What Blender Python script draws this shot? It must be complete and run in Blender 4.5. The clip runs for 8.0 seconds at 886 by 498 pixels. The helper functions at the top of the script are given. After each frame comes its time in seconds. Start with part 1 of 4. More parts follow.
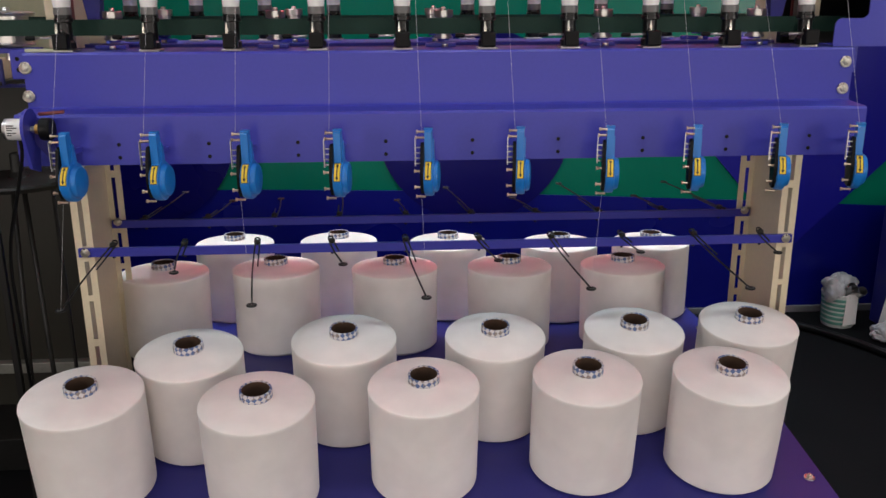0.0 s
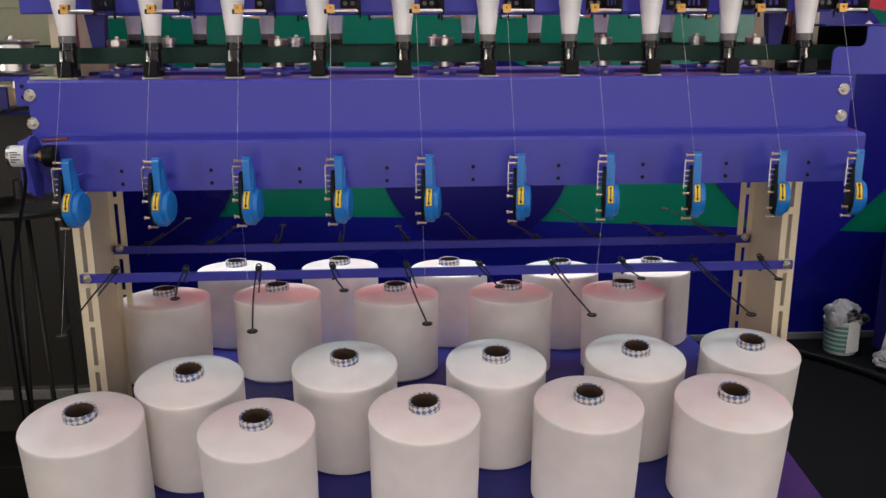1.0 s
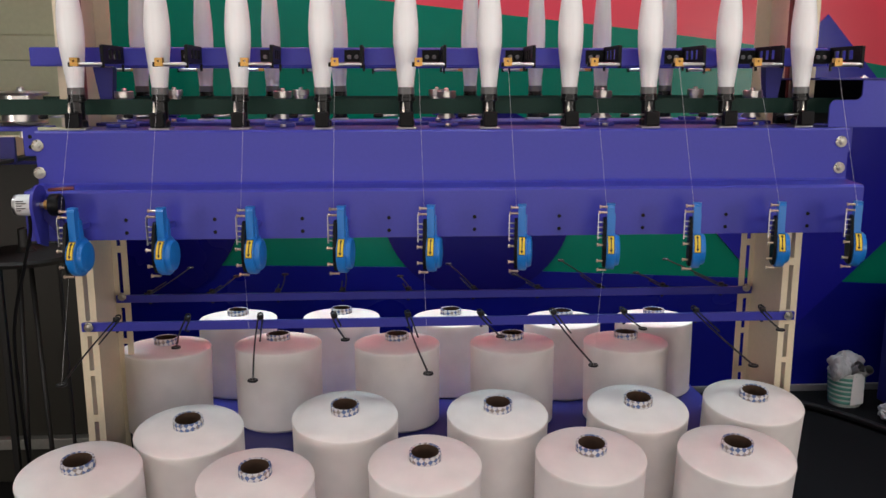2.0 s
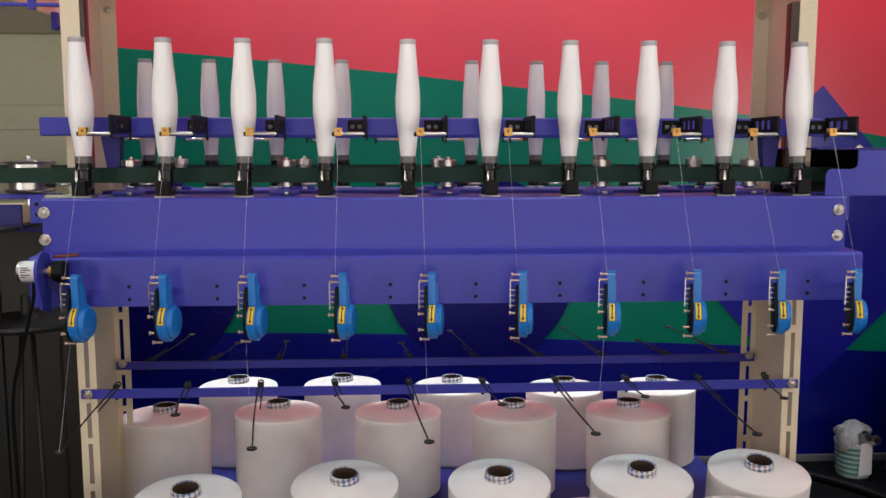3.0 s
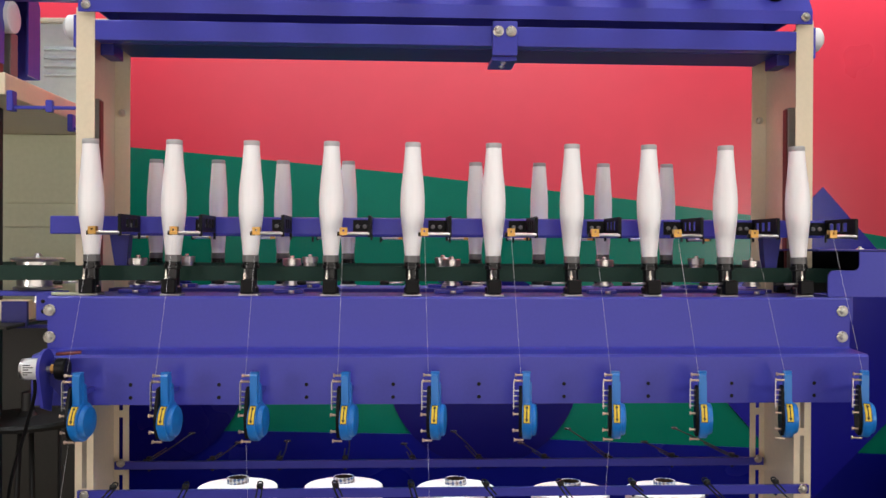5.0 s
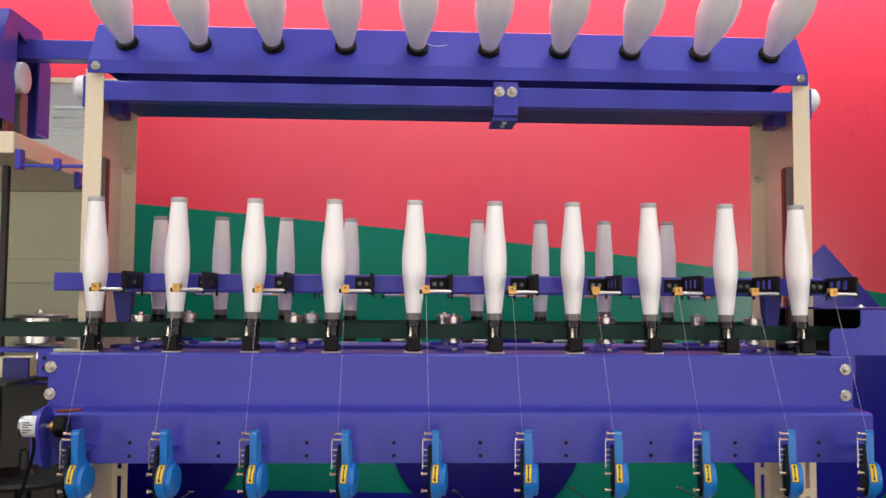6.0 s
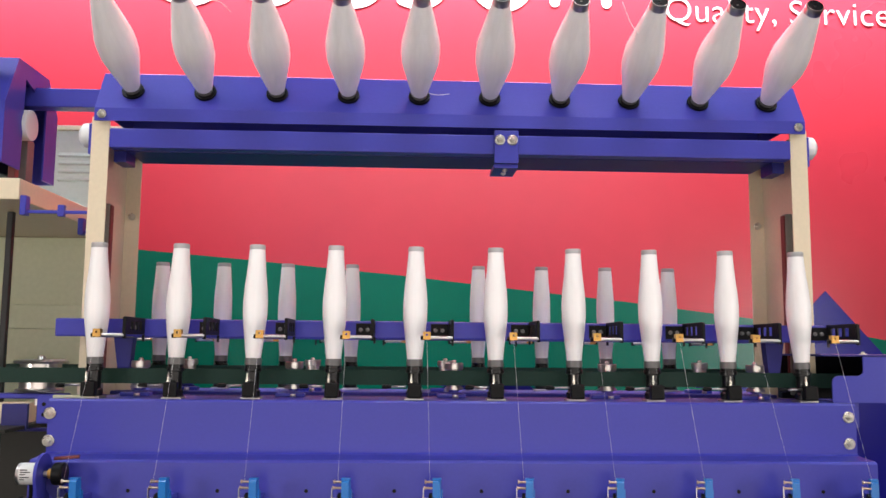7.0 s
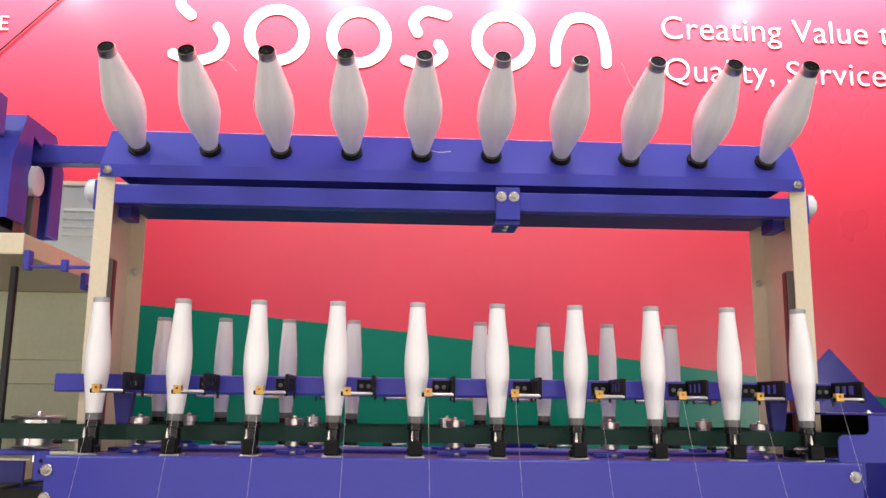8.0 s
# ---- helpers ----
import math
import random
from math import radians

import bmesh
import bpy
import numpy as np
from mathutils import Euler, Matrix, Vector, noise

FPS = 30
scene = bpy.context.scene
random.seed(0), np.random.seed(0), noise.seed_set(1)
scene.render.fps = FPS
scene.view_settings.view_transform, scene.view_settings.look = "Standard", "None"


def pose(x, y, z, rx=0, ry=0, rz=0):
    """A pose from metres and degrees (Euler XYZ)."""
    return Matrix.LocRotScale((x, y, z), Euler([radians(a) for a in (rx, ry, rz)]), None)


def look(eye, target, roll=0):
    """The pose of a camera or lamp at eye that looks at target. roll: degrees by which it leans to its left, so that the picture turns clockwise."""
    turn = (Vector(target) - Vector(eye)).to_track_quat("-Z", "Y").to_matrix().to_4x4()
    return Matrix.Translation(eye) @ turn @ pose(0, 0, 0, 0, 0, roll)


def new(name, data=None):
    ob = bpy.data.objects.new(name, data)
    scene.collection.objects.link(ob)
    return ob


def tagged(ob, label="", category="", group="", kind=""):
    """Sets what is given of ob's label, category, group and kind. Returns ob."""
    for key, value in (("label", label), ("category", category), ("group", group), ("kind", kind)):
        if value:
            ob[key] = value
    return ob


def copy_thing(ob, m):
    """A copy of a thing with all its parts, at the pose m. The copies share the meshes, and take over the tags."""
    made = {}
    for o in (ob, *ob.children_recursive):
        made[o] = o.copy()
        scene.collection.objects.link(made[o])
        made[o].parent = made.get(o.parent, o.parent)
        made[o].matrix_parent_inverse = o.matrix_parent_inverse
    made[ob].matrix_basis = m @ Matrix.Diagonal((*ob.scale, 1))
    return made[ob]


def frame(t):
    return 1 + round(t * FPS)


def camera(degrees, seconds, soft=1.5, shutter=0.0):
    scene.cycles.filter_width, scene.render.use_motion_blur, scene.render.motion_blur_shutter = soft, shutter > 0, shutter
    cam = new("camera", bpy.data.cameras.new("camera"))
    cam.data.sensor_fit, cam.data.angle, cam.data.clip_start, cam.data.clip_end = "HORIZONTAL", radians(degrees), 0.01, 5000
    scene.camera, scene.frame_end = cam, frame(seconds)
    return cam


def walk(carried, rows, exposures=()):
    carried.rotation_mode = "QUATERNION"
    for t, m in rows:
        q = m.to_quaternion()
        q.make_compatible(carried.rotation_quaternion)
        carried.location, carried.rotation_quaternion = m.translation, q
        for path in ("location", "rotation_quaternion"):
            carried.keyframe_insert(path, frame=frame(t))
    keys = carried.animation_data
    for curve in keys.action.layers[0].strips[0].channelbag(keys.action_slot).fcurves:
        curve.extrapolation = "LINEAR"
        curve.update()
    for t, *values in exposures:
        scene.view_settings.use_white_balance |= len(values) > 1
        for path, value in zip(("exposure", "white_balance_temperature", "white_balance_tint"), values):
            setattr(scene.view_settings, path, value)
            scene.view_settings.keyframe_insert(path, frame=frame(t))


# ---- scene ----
cam = camera(54.6, 8.0)
PATH = [
    (0, (-0.142, -2.135, 1.58), (-0.022, -0.218, 1.019), -0.2),
    (0.5, (-0.141, -2.136, 1.579), (-0.022, -0.211, 1.049), -0.2),
    (1, (-0.14, -2.139, 1.579), (-0.023, -0.206, 1.079), -0.2),
    (2.5, (-0.137, -2.152, 1.58), (-0.026, -0.179, 1.272), -0.0),
    (3, (-0.136, -2.157, 1.58), (-0.027, -0.174, 1.349), 0.0),
    (3.5, (-0.135, -2.161, 1.581), (-0.028, -0.171, 1.403), 0.1),
    (4, (-0.134, -2.164, 1.583), (-0.03, -0.17, 1.469), 0.1),
    (4.5, (-0.133, -2.164, 1.585), (-0.032, -0.168, 1.519), 0.2),
    (6, (-0.129, -2.177, 1.593), (-0.04, -0.183, 1.714), 0.4),
    (6.5, (-0.128, -2.182, 1.593), (-0.042, -0.191, 1.764), 0.4),
    (7, (-0.128, -2.185, 1.593), (-0.044, -0.199, 1.821), 0.5),
    (7.5, (-0.127, -2.188, 1.593), (-0.047, -0.211, 1.885), 0.6),
    (8, (-0.126, -2.189, 1.592), (-0.05, -0.223, 1.949), 0.7),
]
EXPOSE = [(0, -0.38), (4, -0.24), (8, 0.0)]
walk(cam, [(t, look(eye, target, roll)) for t, eye, target, roll in PATH], EXPOSE)

# ---- light: wash and spots over the back wall, floods and added fill lamps in front ----
world = bpy.data.worlds.new("hall")
scene.world = world
world.use_nodes = True
world.node_tree.nodes["Background"].inputs[0].default_value = (0.9, 0.93, 1.0, 1)
world.node_tree.nodes["Background"].inputs[1].default_value = 0.12


def area(name, eye, target, w, h, power, colour=(1, 1, 1)):
    data = bpy.data.lights.new(name, "AREA")
    data.shape, data.size, data.size_y, data.energy, data.color = "RECTANGLE", w, h, power, colour
    ob = new(name, data)
    ob.matrix_world = look(eye, target)
    return ob


wash = area("wall_wash", (-0.3, 1.15, 4.75), (-0.3, 1.98, 3.9), 7.0, 0.4, 270, (0.94, 0.955, 1.0))
wash.data.spread = radians(72)
for lx in (-2.1, -0.54, 0.44, 1.83):
    area("wall_spot", (lx, 1.4, 3.95), (lx, 1.75, 2.6), 0.13, 0.13, 3.5, (1.0, 0.97, 0.97))
for lx in (-1.1, 1.2):
    down = area("back_downlight", (lx, 1.0, 4.3), (lx * 0.8, 0.75, 0.8), 1.2, 0.25, 15, (0.66, 0.90, 1.0))
    down.data.spread = radians(55)
# added fill lamps that brighten the creel panel, spread kept narrow
for lx in (-2.0, 0.3, 2.6):
    hall = area("creel_fill", (lx, -1.0, 3.9), (lx * 0.6, 0.1, 2.3), 1.2, 0.5, 4.2, (0.95, 0.97, 1.0))
    hall.data.spread = radians(64)
for lx in (-3.3, 3.5):
    area("stand_flood", (lx, -2.7, 1.7), (0.0, 0.0, 1.7), 0.7, 1.1, 40, (1.0, 0.925, 0.87))
# high and low front fills, added for bobbins and package sides; no known lamps
area("front_high_fill", (0.1, -3.6, 3.9), (0.0, 0.0, 1.7), 5.0, 0.5, 60, (0.97, 0.97, 1.0))
area("front_low_fill", (0.2, -4.3, 1.1), (0.0, 0.0, 1.7), 5.0, 1.3, 60, (1.0, 0.90, 0.82))


# ---- materials ----
def material(name, colour, rough=0.5, metal=0.0, grain=30.0, vary=0.08, bump=0.05, wear=2.5, coat=0.0, stretch=(1, 1, 1), island=0.0):
    m = bpy.data.materials.new(name)
    m.use_nodes = True
    nt = m.node_tree
    n, l = nt.nodes, nt.links
    b = n["Principled BSDF"]
    b.inputs["Roughness"].default_value, b.inputs["Metallic"].default_value = rough, metal
    b.inputs["Coat Weight"].default_value, b.inputs["Coat Roughness"].default_value = coat, 0.12
    tc, mp = n.new("ShaderNodeTexCoord"), n.new("ShaderNodeMapping")
    mp.inputs["Scale"].default_value = stretch
    l.new(tc.outputs["Object"], mp.inputs["Vector"])
    fine, broad = n.new("ShaderNodeTexNoise"), n.new("ShaderNodeTexNoise")
    fine.inputs["Scale"].default_value, fine.inputs["Detail"].default_value = grain, 5
    broad.inputs["Scale"].default_value, broad.inputs["Detail"].default_value = wear, 4
    l.new(mp.outputs[0], fine.inputs["Vector"])
    l.new(tc.outputs["Object"], broad.inputs["Vector"])
    mix = n.new("ShaderNodeMath")
    mix.operation = "MULTIPLY_ADD"
    l.new(fine.outputs["Fac"], mix.inputs[0])
    mix.inputs[1].default_value = 0.5
    half = n.new("ShaderNodeMath")
    half.operation = "MULTIPLY"
    half.inputs[1].default_value = 0.5
    l.new(broad.outputs["Fac"], half.inputs[0])
    l.new(half.outputs[0], mix.inputs[2])
    ramp = n.new("ShaderNodeMapRange")
    ramp.inputs["From Min"].default_value, ramp.inputs["From Max"].default_value = 0.3, 0.7
    ramp.inputs["To Min"].default_value, ramp.inputs["To Max"].default_value = 1 - vary, 1 + vary
    l.new(mix.outputs[0], ramp.inputs["Value"])
    tint = n.new("ShaderNodeVectorMath")
    tint.operation = "SCALE"
    tint.inputs[0].default_value = colour
    l.new(ramp.outputs[0], tint.inputs["Scale"])
    last = tint.outputs[0]
    if island:
        info, mr, sc = n.new("ShaderNodeObjectInfo"), n.new("ShaderNodeMapRange"), n.new("ShaderNodeVectorMath")
        mr.inputs["To Min"].default_value, mr.inputs["To Max"].default_value = 1 - island, 1 + island * 0.4
        l.new(info.outputs["Random"], mr.inputs["Value"])
        sc.operation = "SCALE"
        l.new(last, sc.inputs[0])
        l.new(mr.outputs[0], sc.inputs["Scale"])
        last = sc.outputs[0]
    l.new(last, b.inputs["Base Color"])
    rr = n.new("ShaderNodeMapRange")
    rr.inputs["From Min"].default_value, rr.inputs["From Max"].default_value = 0.1, 0.9
    rr.inputs["To Min"].default_value, rr.inputs["To Max"].default_value = max(0.03, rough - 0.05), min(1, rough + 0.05)
    l.new(broad.outputs["Fac"], rr.inputs["Value"])
    l.new(rr.outputs[0], b.inputs["Roughness"])
    if bump:
        bp = n.new("ShaderNodeBump")
        bp.inputs["Strength"].default_value, bp.inputs["Distance"].default_value = bump, 0.002
        l.new(fine.outputs["Fac"], bp.inputs["Height"])
        l.new(bp.outputs[0], b.inputs["Normal"])
    return m


def yarn(name, colour, pitch, sheen=0.3, vary=0.05, rough=0.6, soft=0.2, depth=0.008, grain=14, stretch=(1, 1, 1), aniso=0.0):
    """Wound thread: fine rings round the package, a little sheen."""
    m = material(name, colour, rough, 0, grain, vary, 0, 5, stretch=stretch, island=0.05)
    n, l = m.node_tree.nodes, m.node_tree.links
    b = n["Principled BSDF"]
    b.inputs["Sheen Weight"].default_value = sheen
    b.inputs["Subsurface Weight"].default_value = soft
    b.inputs["Subsurface Radius"].default_value = (1, 1, 1)
    b.inputs["Subsurface Scale"].default_value = depth
    tc, wave = n.new("ShaderNodeTexCoord"), n.new("ShaderNodeTexWave")
    wave.bands_direction = "Z"
    wave.inputs["Scale"].default_value, wave.inputs["Distortion"].default_value = pitch, 5.0
    wave.inputs["Detail"].default_value, wave.inputs["Detail Scale"].default_value = 4, 3.0
    l.new(tc.outputs["Object"], wave.inputs["Vector"])
    bp = n.new("ShaderNodeBump")
    bp.inputs["Strength"].default_value, bp.inputs["Distance"].default_value = 0.08, 0.001
    if aniso:
        tan = n.new("ShaderNodeTangent")
        tan.direction_type, tan.axis = "RADIAL", "Z"
        b.inputs["Anisotropic"].default_value = aniso
        l.new(tan.outputs[0], b.inputs["Tangent"])
    l.new(wave.outputs["Fac"], bp.inputs["Height"])
    l.new(bp.outputs[0], b.inputs["Normal"])
    return m


BLUE = material("blue_violet_enamel", (0.047, 0.050, 0.36), 0.38, 0, 120, 0.06, 0.06, 1.5, 0.12)
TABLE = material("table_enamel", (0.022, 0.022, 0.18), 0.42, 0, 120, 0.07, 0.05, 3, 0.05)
CREAM = material("cream_enamel", (0.70, 0.60, 0.42), 0.45, 0, 90, 0.06, 0.05, 2, 0.1)
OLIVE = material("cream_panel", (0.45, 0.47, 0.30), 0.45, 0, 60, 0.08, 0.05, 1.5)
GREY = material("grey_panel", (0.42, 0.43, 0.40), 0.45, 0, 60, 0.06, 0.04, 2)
# panel paint with the shade low in the drive section put into it
SHADED_OLIVE = material("shaded_olive_panel", (0.017, 0.015, 0.009), 0.5, 0, 60, 0.15, 0.05, 1.5)
BLACK = material("black_plastic", (0.004, 0.004, 0.0045), 0.42, 0, 80, 0.2, 0.1, 8)
DARK = material("dark_iron", (0.009, 0.0085, 0.008), 0.5, 0.2, 60, 0.25, 0.15, 6)
DULL = material("dull_steel", (0.24, 0.235, 0.21), 0.45, 0.3, 90, 0.15, 0.1, 8)
SKIRT = material("grey_skirting", (0.14, 0.135, 0.15), 0.5, 0, 60, 0.1, 0.05, 3)
STEEL = material("steel", (0.55, 0.54, 0.52), 0.3, 1.0, 150, 0.12, 0.08, 12)
ZINC = material("zinc_bolt", (0.6, 0.58, 0.5), 0.28, 1.0, 200, 0.12, 0.08, 30)
BRASS = material("brass", (0.62, 0.36, 0.10), 0.35, 0.85, 200, 0.15, 0.1, 30)
BELT = material("green_belt", (0.005, 0.028, 0.018), 0.6, 0, 160, 0.15, 0.15, 3)
SKY = material("bright_blue_plastic", (0.012, 0.18, 0.56), 0.3, 0, 60, 0.06, 0.03, 12)
YELLOW = material("yellow_label", (0.80, 0.55, 0.03), 0.45, 0, 60, 0.05, 0, 12)
INK = material("black_ink", (0.015, 0.015, 0.015), 0.5, 0, 60, 0.1, 0, 12)
PAPER = material("white_label", (0.75, 0.75, 0.72), 0.5, 0, 60, 0.05, 0, 12)
COPPER = material("wire_metal", (0.62, 0.48, 0.36), 0.35, 1.0, 200, 0.1, 0.1, 30)
RED = material("red_vinyl", (0.60, 0.040, 0.066), 0.30, 0, 9, 0.04, 0.02, 0.7)
GREEN = material("green_vinyl", (0.0, 0.15, 0.09), 0.25, 0, 9, 0.05, 0.02, 0.7)
NAVY = material("blue_vinyl", (0.004, 0.006, 0.17), 0.27, 0, 9, 0.05, 0.02, 0.7)
DEEP = material("deep_blue_vinyl", (0.004, 0.003, 0.10), 0.27, 0, 9, 0.05, 0.02, 0.7)
VIVID = material("vivid_blue_vinyl", (0.005, 0.005, 0.23), 0.27, 0, 9, 0.05, 0.02, 0.7)
WHITE = material("white_vinyl", (0.82, 0.82, 0.83), 0.3, 0, 9, 0.02, 0.02, 1)
FLOOR = material("grey_carpet", (0.0045, 0.0047, 0.0054), 0.95, 0, 220, 0.35, 0.6, 3)
PLASTER = material("hall_plaster", (0.45, 0.45, 0.46), 0.9, 0, 30, 0.05, 0.1, 1)
YARN = yarn("white_yarn", (0.90, 0.85, 0.80), 55, sheen=0.08, vary=0.08, rough=0.5, aniso=0.8)
GLOSS = material("glossy_black_steel", (0.006, 0.006, 0.0065), 0.28, 0, 80, 0.2, 0.05, 8)
TIP = material("pale_tip_plastic", (0.42, 0.41, 0.40), 0.35, 0, 60, 0.1, 0.05, 12, island=0.3)
PIRNY = yarn("bobbin_yarn", (0.93, 0.90, 0.87), 120, 0.3, vary=0.07, rough=0.34, soft=0.2, depth=0.012, grain=90, stretch=(1, 1, 0.03), aniso=0.6)
GREYP = material("grey_plastic", (0.13, 0.125, 0.12), 0.35, 0, 60, 0.1, 0.05, 12)
CARD = material("brown_card", (0.06, 0.03, 0.015), 0.85, 0, 60, 0.2, 0.2, 10)
THREAD = material("thread", (0.8, 0.79, 0.78), 0.6, 0, 60, 0.03, 0, 12)
RUST = material("red_brown_strip", (0.16, 0.035, 0.03), 0.5, 0, 60, 0.15, 0.05, 12)
BAG = material("grey_bag", (0.42, 0.42, 0.43), 0.4, 0, 25, 0.2, 0.5, 10)


def checks(name):
    """Printed tube: white paper with blue and brown lozenges."""
    m = material(name, (0.62, 0.60, 0.60), 0.5, 0, 60, 0.05, 0, 12)
    n, l = m.node_tree.nodes, m.node_tree.links
    b = n["Principled BSDF"]
    old = b.inputs["Base Color"].links[0].from_socket
    tc, sep = n.new("ShaderNodeTexCoord"), n.new("ShaderNodeSeparateXYZ")
    l.new(tc.outputs["Object"], sep.inputs[0])
    ang = n.new("ShaderNodeMath")
    ang.operation = "ARCTAN2"
    l.new(sep.outputs["Y"], ang.inputs[0])
    l.new(sep.outputs["X"], ang.inputs[1])
    com = n.new("ShaderNodeCombineXYZ")
    su, sv = n.new("ShaderNodeMath"), n.new("ShaderNodeMath")
    for nd, k, src in ((su, 0.037, ang.outputs[0]), (sv, 1.0, sep.outputs["Z"])):
        nd.operation = "MULTIPLY"
        nd.inputs[1].default_value = k
        l.new(src, nd.inputs[0])
    l.new(su.outputs[0], com.inputs[0])
    l.new(sv.outputs[0], com.inputs[1])
    rot = n.new("ShaderNodeMapping")
    rot.inputs["Rotation"].default_value = (0, 0, radians(38))
    l.new(com.outputs[0], rot.inputs["Vector"])
    ch = n.new("ShaderNodeTexChecker")
    ch.inputs["Scale"].default_value = 100
    l.new(rot.outputs[0], ch.inputs["Vector"])
    vor = n.new("ShaderNodeTexNoise")
    vor.inputs["Scale"].default_value = 60
    l.new(tc.outputs["Object"], vor.inputs["Vector"])
    pick = n.new("ShaderNodeMix")
    pick.data_type = "RGBA"
    pick.inputs["A"].default_value, pick.inputs["B"].default_value = (0.09, 0.14, 0.30, 1), (0.27, 0.22, 0.20, 1)
    gt = n.new("ShaderNodeMath")
    gt.operation = "GREATER_THAN"
    gt.inputs[1].default_value = 0.52
    l.new(vor.outputs["Fac"], gt.inputs[0])
    l.new(gt.outputs[0], pick.inputs["Factor"])
    fin = n.new("ShaderNodeMix")
    fin.data_type = "RGBA"
    l.new(ch.outputs["Fac"], fin.inputs["Factor"])
    l.new(old, fin.inputs["A"])
    l.new(pick.outputs["Result"], fin.inputs["B"])
    l.new(fin.outputs["Result"], b.inputs["Base Color"])
    return m


for enamel in (BLUE, TABLE, NAVY, DEEP, GREEN, BLACK, BELT):
    enamel.node_tree.nodes["Principled BSDF"].inputs["Specular IOR Level"].default_value = 0.28
BLACK.node_tree.nodes["Principled BSDF"].inputs["Specular IOR Level"].default_value = 0.16
RED.node_tree.nodes["Principled BSDF"].inputs["Specular IOR Level"].default_value = 0.5
GLOSS.node_tree.nodes["Principled BSDF"].inputs["Specular IOR Level"].default_value = 0.3
for fibre in (FLOOR, YARN):
    fibre.node_tree.nodes["Principled BSDF"].inputs["Specular IOR Level"].default_value = 0.12
TUBE = checks("printed_paper_tube")


# ---- mesh helpers ----
def box(bm, x0, x1, y0, y1, z0, z1, bevel=0.0):
    vs = [bm.verts.new(c) for c in ((x0, y0, z0), (x1, y0, z0), (x1, y1, z0), (x0, y1, z0), (x0, y0, z1), (x1, y0, z1), (x1, y1, z1), (x0, y1, z1))]
    fs = [bm.faces.new([vs[i] for i in q]) for q in ((0, 3, 2, 1), (4, 5, 6, 7), (0, 1, 5, 4), (1, 2, 6, 5), (2, 3, 7, 6), (3, 0, 4, 7))]
    if bevel:
        es = list({e for f in fs for e in f.edges})
        bmesh.ops.bevel(bm, geom=es, offset=bevel, segments=2, affect="EDGES", profile=0.6)
    return bm


def prism(bm, outline, axis, a, b):
    """An outline in the plane across the axis, drawn out from a to b."""
    def at(p, d):
        u, v = p
        return {"x": (d, u, v), "y": (u, d, v), "z": (u, v, d)}[axis]
    lo, hi = [bm.verts.new(at(p, a)) for p in outline], [bm.verts.new(at(p, b)) for p in outline]
    n = len(outline)
    bm.faces.new(lo)
    bm.faces.new(hi[::-1])
    for i in range(n):
        bm.faces.new((lo[i], hi[i], hi[(i + 1) % n], lo[(i + 1) % n]))
    return bm


def lathe(bm, profile, seg=32, m=None, closed=True):
    """A profile of (radius, height) turned about z, then put at the pose m."""
    m = m or Matrix()
    rings = []
    for r, z in profile:
        rings.append([bm.verts.new(m @ Vector((r * math.cos(2 * math.pi * i / seg), r * math.sin(2 * math.pi * i / seg), z))) for i in range(seg)])
    for p, q in zip(rings, rings[1:]):
        for i in range(seg):
            f = bm.faces.new((p[i], p[(i + 1) % seg], q[(i + 1) % seg], q[i]))
            f.smooth = True
    if closed:
        bm.faces.new(rings[0][::-1])
        bm.faces.new(rings[-1])
    return bm


def tube(bm, pts, r, seg=8):
    """A round wire along the points."""
    pts = [Vector(p) for p in pts]
    rings = []
    side = None
    for i, p in enumerate(pts):
        d = (pts[min(i + 1, len(pts) - 1)] - pts[max(i - 1, 0)]).normalized()
        if side is None:
            side = d.orthogonal().normalized()
        side = (side - d * side.dot(d)).normalized()
        up = d.cross(side)
        rings.append([bm.verts.new(p + r * (side * math.cos(2 * math.pi * k / seg) + up * math.sin(2 * math.pi * k / seg))) for k in range(seg)])
    for a, b in zip(rings, rings[1:]):
        for k in range(seg):
            f = bm.faces.new((a[k], a[(k + 1) % seg], b[(k + 1) % seg], b[k]))
            f.smooth = True
    bm.faces.new(rings[0][::-1])
    bm.faces.new(rings[-1])
    return bm


def smooth_line(pts, n=6):
    """Catmull-Rom through the points."""
    P = [Vector(p) for p in pts]
    P = [P[0] * 2 - P[1]] + P + [P[-1] * 2 - P[-2]]
    out = []
    for a, b, c, d in zip(P, P[1:], P[2:], P[3:]):
        for i in range(n):
            t = i / n
            out.append(0.5 * ((2 * b) + (c - a) * t + (2 * a - 5 * b + 4 * c - d) * t * t + (3 * b - a - 3 * c + d) * t ** 3))
    return out + [P[-2]]


def ring(r, n=20, cx=0.0, cy=0.0, a0=0.0, a1=360.0):
    return [(cx + r * math.cos(radians(a0 + (a1 - a0) * i / n)), cy + r * math.sin(radians(a0 + (a1 - a0) * i / n))) for i in range(n + (a1 - a0 < 360))]


def mesh(bm, name, mat):
    bmesh.ops.recalc_face_normals(bm, faces=bm.faces)
    for e in bm.edges:
        if len(e.link_faces) == 2 and e.calc_face_angle(0) > 0.6:
            e.smooth = False
    data = bpy.data.meshes.new(name)
    bm.to_mesh(data)
    bm.free()
    data.materials.append(mat)
    return data


def part(name, bm, mat, parent=None, label="", loc=None):
    ob = new(name, mesh(bm, name, mat))
    if parent:
        ob.parent = parent
    if loc:
        ob.location = loc
    return tagged(ob, label)


def again(ob, parent, loc):
    """One more piece on the same mesh."""
    o = new(ob.name.split(".")[0], ob.data)
    o.parent, o.location = parent, loc
    return o


